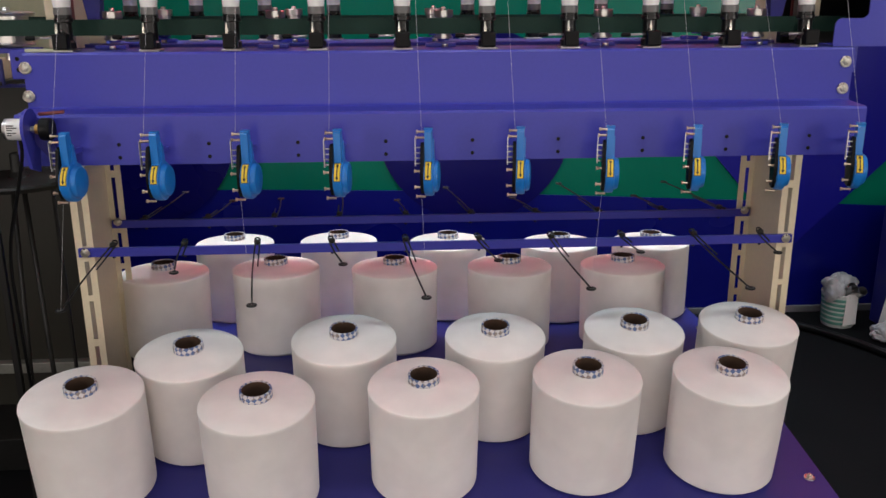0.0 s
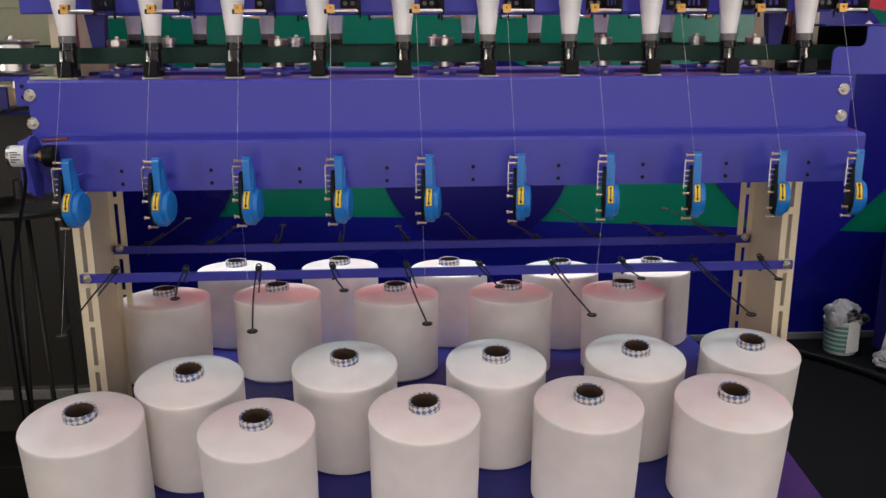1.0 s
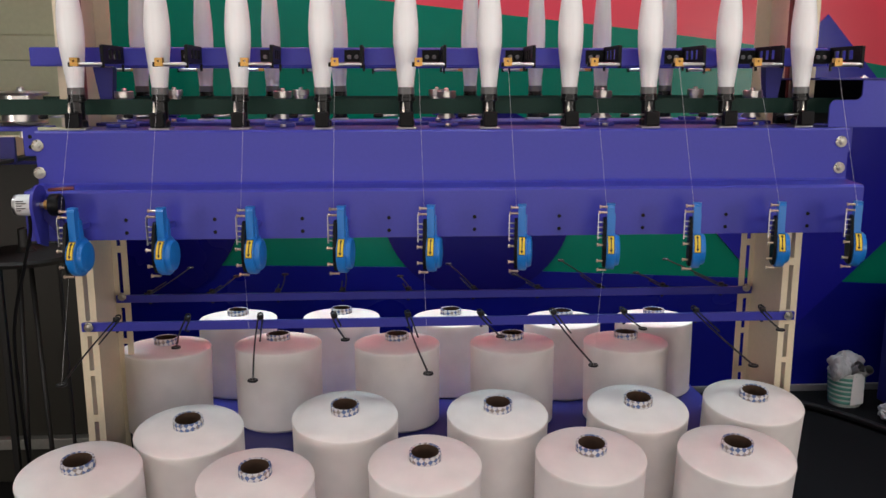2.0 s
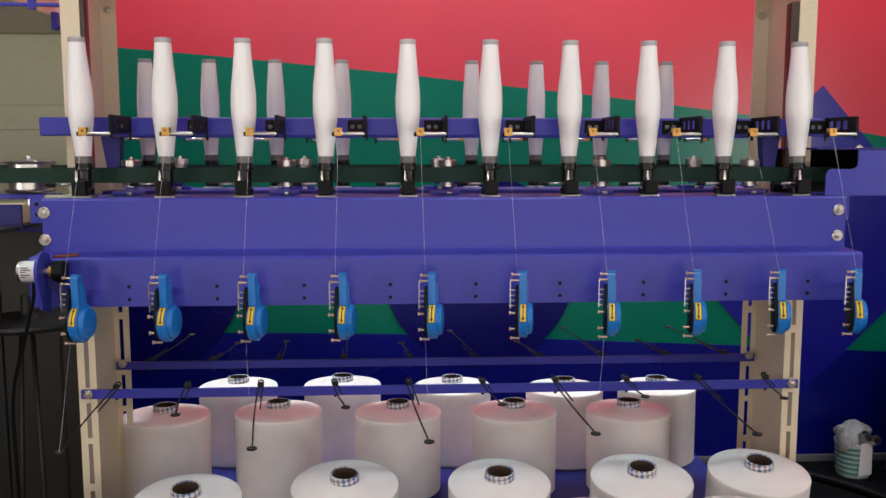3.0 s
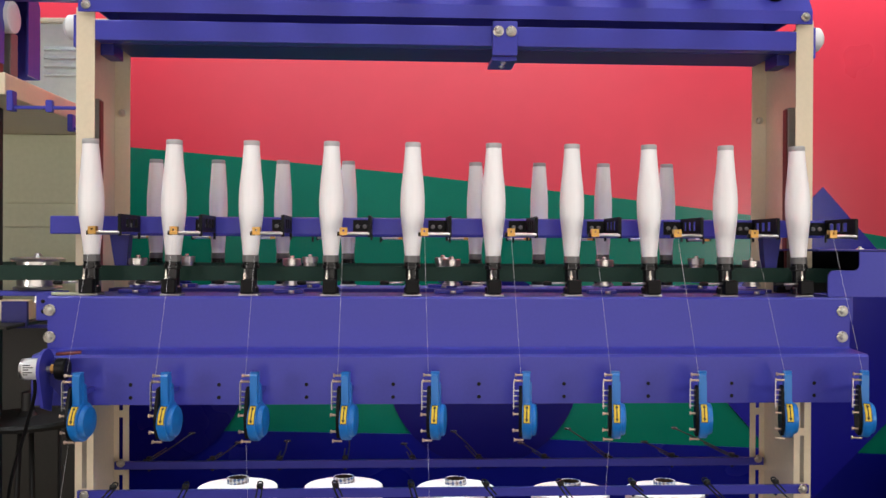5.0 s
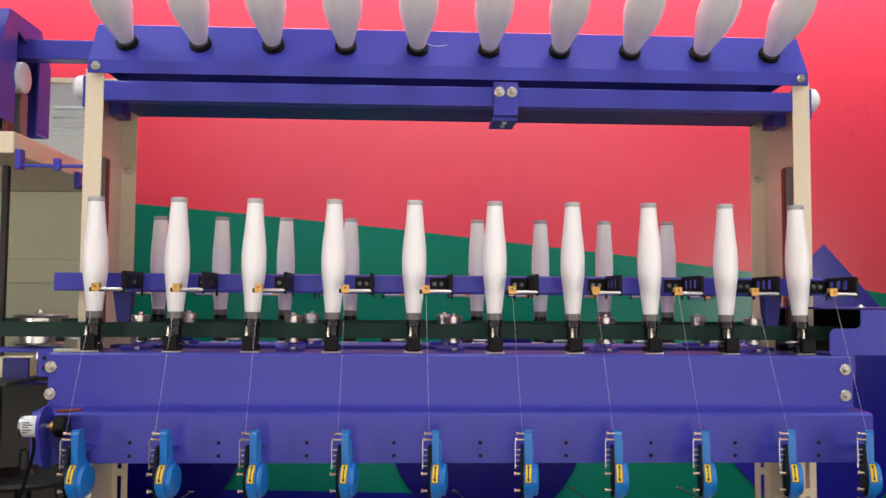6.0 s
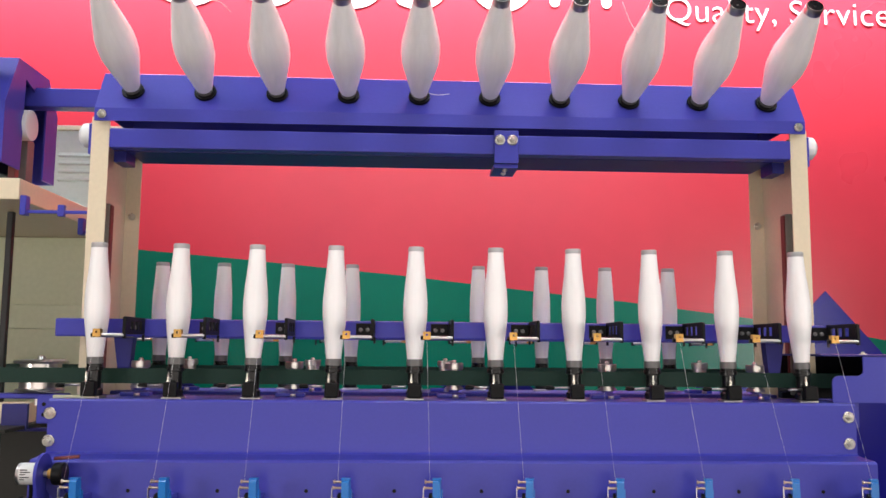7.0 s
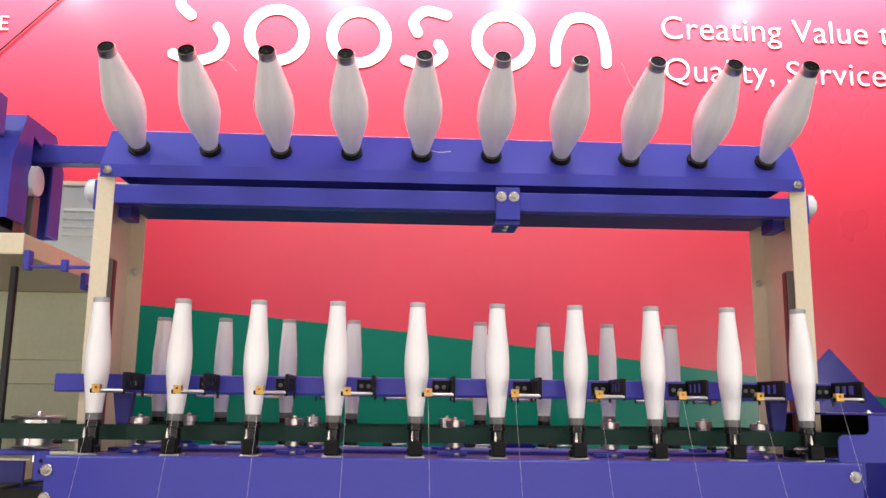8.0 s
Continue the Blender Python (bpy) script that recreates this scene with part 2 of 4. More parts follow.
def thing(name, loc, label, category, group="", kind=""):
    ob = new(name)
    ob.location, ob.empty_display_size = loc, 0.05
    return tagged(ob, label, category, group, kind)


def B():
    return bmesh.new()


TOWARDS = pose(0, 0, 0, 90, 0, 0)  # z turned to face the viewer (-y)


def bolt(parent, x, y, z, r=0.010, m=None, washer=True):
    """Hexagon head with washer, facing -y unless a pose says otherwise."""
    bm = B()
    m = (m or TOWARDS)
    if washer:
        lathe(bm, [(r * 1.35, -0.001), (r * 1.35, 0.0022), (r * 1.2, 0.003)], 20, m)
    lathe(bm, [(r * 0.86, 0.002), (r * 0.86, r * 0.65), (r * 0.7, r * 0.8)], 6, m)
    lathe(bm, [(r * 0.5, r * 0.7), (r * 0.5, r * 1.05), (r * 0.35, r * 1.15)], 12, m)
    return part("bolt", bm, ZINC, parent, "", (x, y, z))

# ---- the hall ----
floor = tagged(part("floor", box(B(), -9, 9, -8, 9, -0.1, 0), FLOOR), "dark grey carpet floor of an exhibition stand", "floor", kind="structure")
WY = 1.98
wall = tagged(part("wall_back", box(B(), -4.5, 4.5, WY, WY + 0.12, 0, 4.6), RED), "glossy red printed vinyl wall with green and blue shapes", "wall", kind="structure")
tagged(part("ceiling", box(B(), -9, 9, -8, 9, 6.0, 6.1), PLASTER), "plain pale hall ceiling", "ceiling", kind="structure")
for nm, x0, x1, y0, y1 in (("wall_front", -9, 9, -8.1, -8), ("wall_far", -9, 9, 9, 9.1), ("wall_left", -9.1, -9, -8, 9), ("wall_right", 9, 9.1, -8, 9)):
    tagged(part(nm, box(B(), x0, x1, y0, y1, 0, 6.0), PLASTER), "plain pale hall wall", "wall", kind="structure")


def flat(name, outline, mat, proud, label):
    return part(name, prism(B(), outline, "y", WY - proud, WY + 0.01), mat, wall, label)


# red above a falling curve, green below it, blue at the foot
edge = [(-4.5, 2.27), (-2.6, 2.14), (-1.42, 2.048), (-0.95, 2.01), (-0.13, 1.936), (0.40, 1.878), (0.95, 1.822), (1.61, 1.742), (2.14, 1.664), (3.2, 1.49), (4.5, 1.25)]
flat("green_field", edge + [(4.5, 0.3), (-4.5, 0.3)], GREEN, 0.004, "green printed vinyl field")
flat("blue_field", [(-4.5, 0.74), (-0.76, 0.695), (-0.11, 0.68), (0.60, 0.648), (1.63, 0.601), (2.2, 0.569), (4.5, 0.45), (4.5, 0.0), (-4.5, 0.0)], NAVY, 0.008, "bright blue printed vinyl field")
for cx in (-1.34, 0.27):
    flat("blue_disc", [(cx + 0.468 * u, 0.99 + 0.468 * v) for u, v in ring(1, 64)], DEEP, 0.012, "deep blue printed oval")
flat("blue_diamond", [(1.942, 1.886), (2.65, 1.10), (1.90, 0.35), (1.19, 1.13)], VIVID, 0.012, "bright blue printed diamond")
# a dark wire slung across the wall
part("wall_wire", tube(B(), [(-2.45, WY - 0.01, 3.07), (-2.22, WY - 0.01, 3.307), (-1.93, WY - 0.01, 3.616), (-1.6, WY - 0.01, 3.99)], 0.004, 8), DARK, wall, "thin dark wire")
tagged(part("baseboard", box(B(), -4.5, 4.5, WY - 0.03, WY - 0.013, 0, 0.035, 0.004), SKIRT), "pale grey-beige strip along the wall foot", "baseboard", kind="structure")


def letters(text, x, z, size, label, sx=1.0, shear=0.0):
    c = bpy.data.curves.new("lettering", "FONT")
    c.body, c.size, c.extrude, c.offset = text, size, 0.002, -0.0022
    c.space_character = 1.02
    ob = new("lettering", c)
    bpy.context.view_layer.update()
    data = bpy.data.meshes.new_from_object(ob.evaluated_get(bpy.context.evaluated_depsgraph_get()))
    bpy.data.objects.remove(ob)
    ob = new("lettering", data)
    data.materials.append(WHITE)
    ob.parent = wall
    ob.matrix_local = Matrix.Translation((x, WY - 0.006, z)) @ pose(0, 0, 0, 90, 0, 0) @ Matrix.Diagonal((sx, 1, 1, 1))
    return tagged(ob, label)


letters("Creating Value t", 1.155, 3.487, 0.182, "white printed words on red")
letters("Quality, Service", 1.165, 3.255, 0.182, "white printed words on red")
letters("E", -2.235, 3.43, 0.115, "white printed letter on red")


# the large name above the machine, drawn as plain white strokes
def stroke(pts, w=0.052, n=10):
    line = smooth_line([(x, 0, z) for x, z in pts], n)
    left, right = [], []
    for i, p in enumerate(line):
        d = (line[min(i + 1, len(line) - 1)] - line[max(i - 1, 0)]).normalized()
        q = Vector((-d.z, 0, d.x)) * w / 2
        left.append((p + q))
        right.append((p - q))
    bm = B()
    a = [bm.verts.new((p.x, WY - 0.007, p.z)) for p in left]
    b = [bm.verts.new((p.x, WY - 0.007, p.z)) for p in right]
    c = [bm.verts.new((p.x, WY + 0.002, p.z)) for p in left]
    d = [bm.verts.new((p.x, WY + 0.002, p.z)) for p in right]
    for i in range(len(a) - 1):
        bm.faces.new((a[i], a[i + 1], b[i + 1], b[i]))
        bm.faces.new((a[i], c[i], c[i + 1], a[i + 1]))
        bm.faces.new((b[i], b[i + 1], d[i + 1], d[i]))
    for e in (0, -1) if (line[0] - line[-1]).length > 0.01 else ():
        prism(bm, ring(w / 2, 16, line[e].x, line[e].z), "y", WY - 0.0072, WY + 0.002)
    return part("name_stroke", bm, WHITE, wall, "white printed stroke on red")


# ---- the winding machine ----
machine = thing("winding_machine", (0, 0, 0), "blue and cream steel twin-sided yarn winding machine", "machine")


def plate(name, dims, mat=BLUE, label="", bevel=0.003, parent=machine):
    return part(name, box(B(), *dims, bevel), mat, parent, label)


# posts: steel channels open to the middle, slotted in their lower half
SLOTS = [(0.40, 0.52), (0.555, 0.67), (0.69, 0.80), (0.816, 0.912), (0.953, 1.08), (1.10, 1.19)]


def flange(bm, s, y):
    """One slotted flange of the post on side s."""
    o, i, a, b = 0.975, 0.928, 0.945, 0.957
    def bx(p, q, z0, z1):
        box(bm, min(s * p, s * q), max(s * p, s * q), y, y + 0.004, z0, z1)
    bx(i, a, 0.30, 1.25)
    bx(b, o, 0.30, 1.25)
    bx(i, o, 1.25, 2.2)
    bx(i, o, 0.0, 0.30)
    z = 0.30
    for z0, z1 in SLOTS:
        bx(a, b, z, z0)
        z = z1
    bx(a, b, z, 1.25)


for s in (-1, 1):
    bm = B()
    flange(bm, s, 0.10)
    flange(bm, s, 0.390)
    box(bm, min(s * 0.971, s * 0.975), max(s * 0.971, s * 0.975), 0.104, 0.390, 0, 2.2)
    post = part("post", bm, CREAM, machine, "cream steel channel post with long slots")
    # steel slide inside the post
    part("slide", box(B(), s * 0.959 - 0.011, s * 0.959 + 0.011, 0.19, 0.215, 1.47, 1.98, 0.002), DULL, machine, "bare steel slide")
    part("slide_edge", box(B(), min(s * 0.9435, s * 0.9475), max(s * 0.9435, s * 0.9475), 0.192, 0.213, 1.5, 1.975), RUST, machine, "red-brown edge strip")
    bolt(machine, s * 0.95, 0.388, 1.972, 0.008)
    for y, z in ((0.083, 0.941), (0.371, 0.951)):
        bolt(machine, s * 0.945, y - 0.001, z, 0.009)

# beams: a pressed section with a deeper lower lip, one each side
def beam_section(mirror=False):
    pts = [(0.12, 1.462), (-0.046, 1.462), (-0.050, 1.457), (-0.050, 1.338), (-0.056, 1.334), (-0.134, 1.330), (-0.140, 1.324), (-0.140, 1.214), (-0.136, 1.214), (-0.136, 1.322), (-0.054, 1.328), (-0.045, 1.334), (-0.045, 1.456), (0.12, 1.457)]
    return [(0.5 - u, v) for u, v in pts] if mirror else pts


part("front_beam", prism(B(), beam_section(), "x", -0.985, 1.0), BLUE, machine, "blue-violet pressed steel beam")
part("rear_beam", prism(B(), beam_section(True), "x", -0.985, 1.0), BLUE, machine)
for x in (-0.92, -0.45, 0.0, 0.45, 0.92):
    plate("cross_member", (x - 0.02, x + 0.02, 0.121, 0.379, 1.40, 1.455))
# trays in the dark table blue, which stands for the shade under the belt
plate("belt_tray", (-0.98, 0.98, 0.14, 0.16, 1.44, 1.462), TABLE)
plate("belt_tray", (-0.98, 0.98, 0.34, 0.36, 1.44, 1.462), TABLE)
for s in (-1, 1):
    for z in (1.428, 1.363):
        bolt(machine, s * 0.98, -0.0515, z, 0.0105)
    plate("end_tab", (min(s * 0.986, s * 1.025), max(s * 0.986, s * 1.025), -0.02, -0.016, 1.40, 1.468), BLUE)
    for z in (1.447, 1.422):
        part("hole", lathe(B(), [(0.005, 0), (0.005, 0.001)], 12, TOWARDS), BLACK, machine, "", (s * 1.008, -0.0205, z))
# holes punched in the lip
hole = None
for k in range(11):
    for z in (1.261, 1.231):
        x = -0.962 + 0.203 * k
        if k in (0, 10):
            continue
        loc = (x + 0.0, -0.1405, z)
        if hole is None:
            hole = part("hole", lathe(B(), [(0.0045, 0), (0.0045, 0.0008)], 12, TOWARDS), BLACK, machine, "", loc)
        else:
            again(hole, machine, loc)

# guide bars across the posts
plate("guide_bar", (-0.965, 0.965, 0.086, 0.0985, 0.927, 0.951), BLUE, "flat blue-violet bar", 0.002)
plate("guide_bar", (-0.965, 0.965, 0.375, 0.3875, 0.930, 0.953), BLUE, "flat blue-violet bar", 0.002)

# ring rails that carry the yarn guides
RZ = 1.6155
for y0, y1 in ((0.06, 0.09), (0.41, 0.44)):
    plate("lifting_rail", (-1.025, 0.985, y0, y1, RZ - 0.002, RZ + 0.044), BLUE, "blue-violet lifting rail", 0.004)
for s in (-1, 1):
    part("rail_bracket", prism(B(), [(s * 0.885, RZ - 0.003), (s * 0.835, RZ - 0.003), (s * 0.842, RZ - 0.085), (s * 0.872, RZ - 0.085)], "y", 0.09, 0.12), TABLE, machine, "dark blue carrier plate")
    bolt(machine, s * 0.905, 0.0585, RZ + 0.02, 0.010)

# head: two rails, a lip and a sloping creel panel
for y0, y1, z0, z1 in ((0.09, 0.13, 2.115, 2.168), (0.39, 0.43, 2.150, 2.178)):
    plate("head_rail", (-0.925, 0.925, y0, y1, z0, z1), BLUE, "blue-violet square rail", 0.004)
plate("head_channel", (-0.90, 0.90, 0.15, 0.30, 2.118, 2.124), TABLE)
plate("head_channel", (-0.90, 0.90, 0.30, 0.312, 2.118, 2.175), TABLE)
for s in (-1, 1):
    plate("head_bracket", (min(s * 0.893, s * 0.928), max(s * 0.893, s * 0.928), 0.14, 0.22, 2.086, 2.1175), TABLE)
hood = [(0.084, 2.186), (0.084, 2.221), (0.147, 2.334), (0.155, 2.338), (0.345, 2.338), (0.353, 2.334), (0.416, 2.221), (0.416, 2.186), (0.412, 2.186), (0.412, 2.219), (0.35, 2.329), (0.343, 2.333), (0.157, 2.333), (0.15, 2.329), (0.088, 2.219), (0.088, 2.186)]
part("creel_panel", prism(B(), hood, "x", -0.965, 0.965), BLUE, machine, "blue-violet sloping creel panel")
for s in (-1, 1):
    part("creel_end", prism(B(), [(0.09, 2.225), (0.15, 2.327), (0.35, 2.327), (0.41, 2.225)], "x", s * 0.963 - 0.002, s * 0.963 + 0.002), BLUE, machine)
    bolt(machine, s * 0.945, 0.082, 2.204, 0.009)
    part("end_plug", lathe(B(), [(0.002, 0.036), (0.02, 0.034), (0.032, 0.024), (0.035, 0.0)], 28, Matrix.Translation((s * 0.9865, 0.15, 2.160)) @ pose(0, 0, 0, 0, s * 90, 0)), PAPER, machine, "white round end plug")
    plate("end_plate", (min(s * 0.976, s * 0.986), max(s * 0.976, s * 0.986), 0.108, 0.3, 2.10, 2.184))
# clamp at the middle of the front rail
clamp = part("rail_clamp", box(box(B(), 0.104, 0.170, 0.076, 0.0895, 2.088, 2.178, 0.003), 0.104, 0.170, 0.09, 0.21, 2.077, 2.088, 0.002), BLUE, machine, "blue U-shaped clamp")
for x in (0.119, 0.153):
    bolt(machine, x, 0.0755, 2.151, 0.0105)
for y in (0.115, 0.16):
    bolt(machine, 0.137, y, 2.077, 0.006, pose(0, 0, 0, 180, 0, 0))

# belt, its runs either side, and the rollers that press it
def belt_run(y):
    return part("drive_belt", box(B(), -1.75, 1.02, y, y + 0.003, 1.496, 1.534), BELT, machine, "dark green flat drive belt")


belt_run(0.045)
belt_run(0.452)


def roller(x, y):
    """Belt roller: steel flanges on a pin, with a blue arm on the beam."""
    r = part("belt_roller", lathe(B(), [(0.022, 0.006), (0.024, 0.007), (0.024, 0.012), (0.019, 0.0125), (0.019, 0.058), (0.0225, 0.0585), (0.0238, 0.0595), (0.0238, 0.074), (0.0225, 0.0755), (0.006, 0.0755), (0.006, 0.081), (0.003, 0.083)], 32), STEEL, machine, "bright steel belt roller", (x, y, 1.477))
    bm = B()
    lathe(bm, [(0.014, 0), (0.014, 0.016)], 16)
    box(bm, -0.045, 0.03, -0.018, 0.012, -0.016, -0.006, 0.002)
    part("roller_arm", bm, BLUE, machine, "", (x, y, 1.4785 - 0.0))
    part("roller_nut", lathe(B(), [(0.008, 0), (0.008, 0.008)], 6), ZINC, machine, "", (x + 0.002, y - 0.03, 1.463))


for x in (-0.812, -0.417, 0.0, 0.406, 0.804):
    roller(x, 0.089)
for x in (-0.767, -0.404, -0.008, 0.765):
    roller(x, 0.41)

# package table: two sheets that fall away from a ridge under the machine
RIDGE, FALL, FALL_BACK = 0.514, 7.0, 2.0


def table_z(y):
    return RIDGE - abs(y - 0.25) * math.tan(radians(FALL if y < 0.25 else FALL_BACK))


table = thing("package_table", (0, 0, 0), "dark blue enamelled sheet steel table sloping both ways under the packages", "table")
for name, y0, x1 in (("front_sheet", -0.70, 0.911), ("rear_sheet", 1.16, 0.925)):
    top = [(y0, table_z(y0)), (0.25, RIDGE)]
    if y0 > 0:
        top.reverse()
    under = [(y, z - 0.012) for y, z in reversed(top)]
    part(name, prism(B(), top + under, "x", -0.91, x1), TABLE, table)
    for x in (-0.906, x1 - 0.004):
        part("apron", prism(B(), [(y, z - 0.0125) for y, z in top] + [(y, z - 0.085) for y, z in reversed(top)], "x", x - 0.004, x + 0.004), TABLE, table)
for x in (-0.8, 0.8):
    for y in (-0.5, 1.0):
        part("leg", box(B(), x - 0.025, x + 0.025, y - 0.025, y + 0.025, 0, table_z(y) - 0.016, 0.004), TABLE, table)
for x, y in ((0.873, -0.325), (0.895, 0.52), (0.90, 0.72), (0.905, 1.0), (-0.86, -0.38), (-0.86, 0.9)):
    bolt(table, x, y, table_z(y) + 0.001, 0.010, pose(0, 0, 0, FALL if y < 0.25 else -FALL_BACK, 0, 0))


# ---- wound packages ----
def package(r, z_top, taper=0.975):
    """A wound package on a printed paper tube; its base is at z 0."""
    ob = thing("yarn_package", (0, 0, 0), "white wound yarn package on checked paper tube, on blue table", "yarn package", "yarn packages on the table")
    rim = z_top - 0.033
    prof = [(0.03, 0.0), (r * taper - 0.008, 0.0), (r * taper, 0.008), (r * (taper + 0.4 * (1 - taper)), rim * 0.4), (r - 0.001, rim - 0.010), (r, rim - 0.005), (r - 0.0012, rim - 0.001), (r - 0.004, rim + 0.0012), (r * 0.72, rim + 0.0055), (r * 0.5, rim + 0.0095), (0.048, rim + 0.0125), (0.0375, rim + 0.0145)]
    part("winding", lathe(B(), prof, 80, None, False), YARN, ob)
    part("tube", lathe(B(), [(0.0368, rim + 0.01), (0.0368, z_top - 0.002), (0.036, z_top), (0.0325, z_top), (0.0315, z_top - 0.0015)], 40, None, False), TUBE, ob, "paper tube printed with blue and brown lozenges")
    part("tube_inside", lathe(B(), [(0.0315, z_top - 0.0015), (0.0305, z_top - 0.012), (0.030, 0.06), (0.003, 0.055)], 32, None, False), CARD, ob, "brown cardboard bore")
    return ob


ROWS = {
    "a": [(-0.857, -0.26, 0.137, 0.292), (-0.455, -0.305, 0.132, 0.292), (-0.073, -0.261, 0.132, 0.292), (0.32, -0.241, 0.131, 0.292), (0.667, -0.252, 0.136, 0.292)],
    "b": [(-0.655, -0.069, 0.134, 0.284), (-0.27, -0.013, 0.137, 0.284), (0.125, -0.018, 0.132, 0.284), (0.498, -0.007, 0.132, 0.284), (0.818, 0.013, 0.13, 0.284)],
    "c": [(-0.854, 0.469, 0.136, 0.286), (-0.51, 0.495, 0.137, 0.286), (-0.133, 0.469, 0.136, 0.286), (0.233, 0.456, 0.134, 0.286), (0.596, 0.441, 0.133, 0.286)],
    "d": [(-0.694, 0.822, 0.136, 0.29), (-0.329, 0.824, 0.136, 0.29), (0.059, 0.782, 0.136, 0.29), (0.447, 0.729, 0.134, 0.29), (0.773, 0.727, 0.134, 0.29)],
}
for row, items in ROWS.items():
    lean = FALL if row in "ab" else -FALL_BACK
    for i, (x, y, r, h) in enumerate(items):
        package(r, h).matrix_basis = Matrix.Translation((x, y, table_z(y))) @ pose(0, 0, 0, lean, 0, 0) @ pose(0, 0, 0, 0, 0, (37 * i + 61 * ord(row)) % 360)

# ---- bobbins ----
NX = (-0.897, -0.700, -0.509, -0.309, -0.105, 0.100, 0.301, 0.502, 0.698, 0.893)
RX = (-0.882, -0.694, -0.497, -0.297, -0.098, 0.098, 0.297, 0.499, 0.700, 0.890)


def spindle(x, y, front=True):
    ob = thing("spindle", (0, 0, 0), "white wound bobbin on black spindle, standing on the blue beam", "spindle", "spindles on the front beam" if front else "spindles on the rear beam")
    s = 1 if front else -1
    w = (0.0305, 0.0275) if front else (0.0265, 0.0255)
    part("winding", lathe(B(), [(0.0185, 0.098), (0.0198, 0.1076), (0.024, 0.1477), (0.0285, 0.186), (w[0], 0.2098), (w[0] + 0.0003, 0.2432), (0.0285, 0.2767), (0.0245, 0.312), (0.0212, 0.3502), (0.0196, 0.3741)] if front else
                          [(0.0185, 0.098), (0.0195, 0.1095), (0.0235, 0.1573), (0.0268, 0.205), (0.0275, 0.2337), (0.0268, 0.2814), (0.0225, 0.3407), (0.0205, 0.3741)], 28), PIRNY, ob)
    part("tip_ring", lathe(B(), [(0.0196, 0.3731), (0.0200, 0.3741), (0.0202, 0.3827), (0.0185, 0.3855), (0.015, 0.3855), (0.013, 0.377)], 28), TIP, ob, "pale grey plastic tip")
    part("foot_ring", lathe(B(), [(0.0203, 0.084), (0.0206, 0.086), (0.0200, 0.1), (0.0185, 0.101)], 28), GREYP, ob, "grey plastic foot")
    part("blade", lathe(B(), [(0.021, 0.006), (0.021, 0.02), (0.0165, 0.024), (0.0165, 0.066), (0.0215, 0.068), (0.0215, 0.076), (0.0195, 0.077), (0.0195, 0.084)], 28), GLOSS, ob, "glossy black spindle blade")
    part("base_plate", box(B(), -0.024, 0.024, -0.030 if s > 0 else -0.02, 0.02 if s > 0 else 0.030, 0.0, 0.0045, 0.0015), STEEL, ob)
    bm = B()
    box(bm, -0.017, 0.017, s * 0 - 0.048 * s if s > 0 else 0.022, -0.022 if s > 0 else 0.048, 0.006, 0.042, 0.004)
    part("brake_block", bm, BLACK, ob, "black plastic brake block")
    part("pin", lathe(B(), [(0.004, 0.042), (0.004, 0.052), (0.0025, 0.054), (0.0025, 0.062), (0.001, 0.066)], 12, Matrix.Translation((-0.008, -0.034 * s, 0))), ZINC, ob)
    part("brake_lever", tube(B(), [(-0.02, -0.036 * s, 0.034), (-0.058, -0.036 * s, 0.033)], 0.0028), STEEL, ob, "bright brake lever")
    part("lever_knob", lathe(B(), [(0.002, 0.0), (0.005, 0.003), (0.0055, 0.02), (0.003, 0.024)], 12, Matrix.Translation((-0.056, -0.036 * s, 0.033)) @ pose(0, 0, 0, 0, -90, 0)), BLACK, ob)
    ob.location = (x, y, 1.462)
    return ob


sp = spindle(NX[0], 0.0)
LEANS = ((0.4, -0.6), (0.3, 0.5), (-0.2, 0.3), (0.5, 0.2), (0.0, 0.1), (0.2, 0.0), (-0.3, -0.1), (0.2, -0.7), (0.3, -0.2), (-0.2, -1.3))
sp.matrix_basis = pose(NX[0], 0.0, 1.462, LEANS[0][0], LEANS[0][1])
for x, (ax, ay) in zip(NX[1:], LEANS[1:]):
    copy_thing(sp, pose(x, 0.0, 1.462, ax, ay, 0))
rp = spindle(RX[0], 0.5, False)
for x in RX[1:]:
    copy_thing(rp, pose(x, 0.5, 1.462))


def creel_bobbin():
    """Fat double-cone bobbin on a black peg, along its own z."""
    ob = thing("creel_bobbin", (0, 0, 0), "white double-cone bobbin on black peg, leaning from blue panel", "bobbin", "bobbins on the creel panel")
    part("winding", lathe(B(), [(0.020, 0.018), (0.0225, 0.022), (0.035, 0.075), (0.0455, 0.118), (0.0495, 0.14), (0.0505, 0.17), (0.0495, 0.195), (0.044, 0.225), (0.032, 0.283), (0.0235, 0.322), (0.0215, 0.328)], 32), PIRNY, ob)
    part("foot_ring", lathe(B(), [(0.0195, 0.008), (0.0205, 0.01), (0.0205, 0.0175), (0.0195, 0.0185)], 28), GREYP, ob, "grey plastic foot")
    part("peg_collar", lathe(B(), [(0.028, 0.0), (0.030, 0.003), (0.029, 0.008), (0.024, 0.0085)], 28), BLACK, ob, "glossy black collar")
    part("tip_ring", lathe(B(), [(0.0215, 0.326), (0.0222, 0.330), (0.0222, 0.346), (0.0205, 0.349), (0.0190, 0.349)], 28, None, False), STEEL, ob, "bright tip ring")
    part("bore", lathe(B(), [(0.0190, 0.349), (0.0180, 0.346), (0.003, 0.3455)], 28, None, False), BLACK, ob, "dark bore")
    return ob


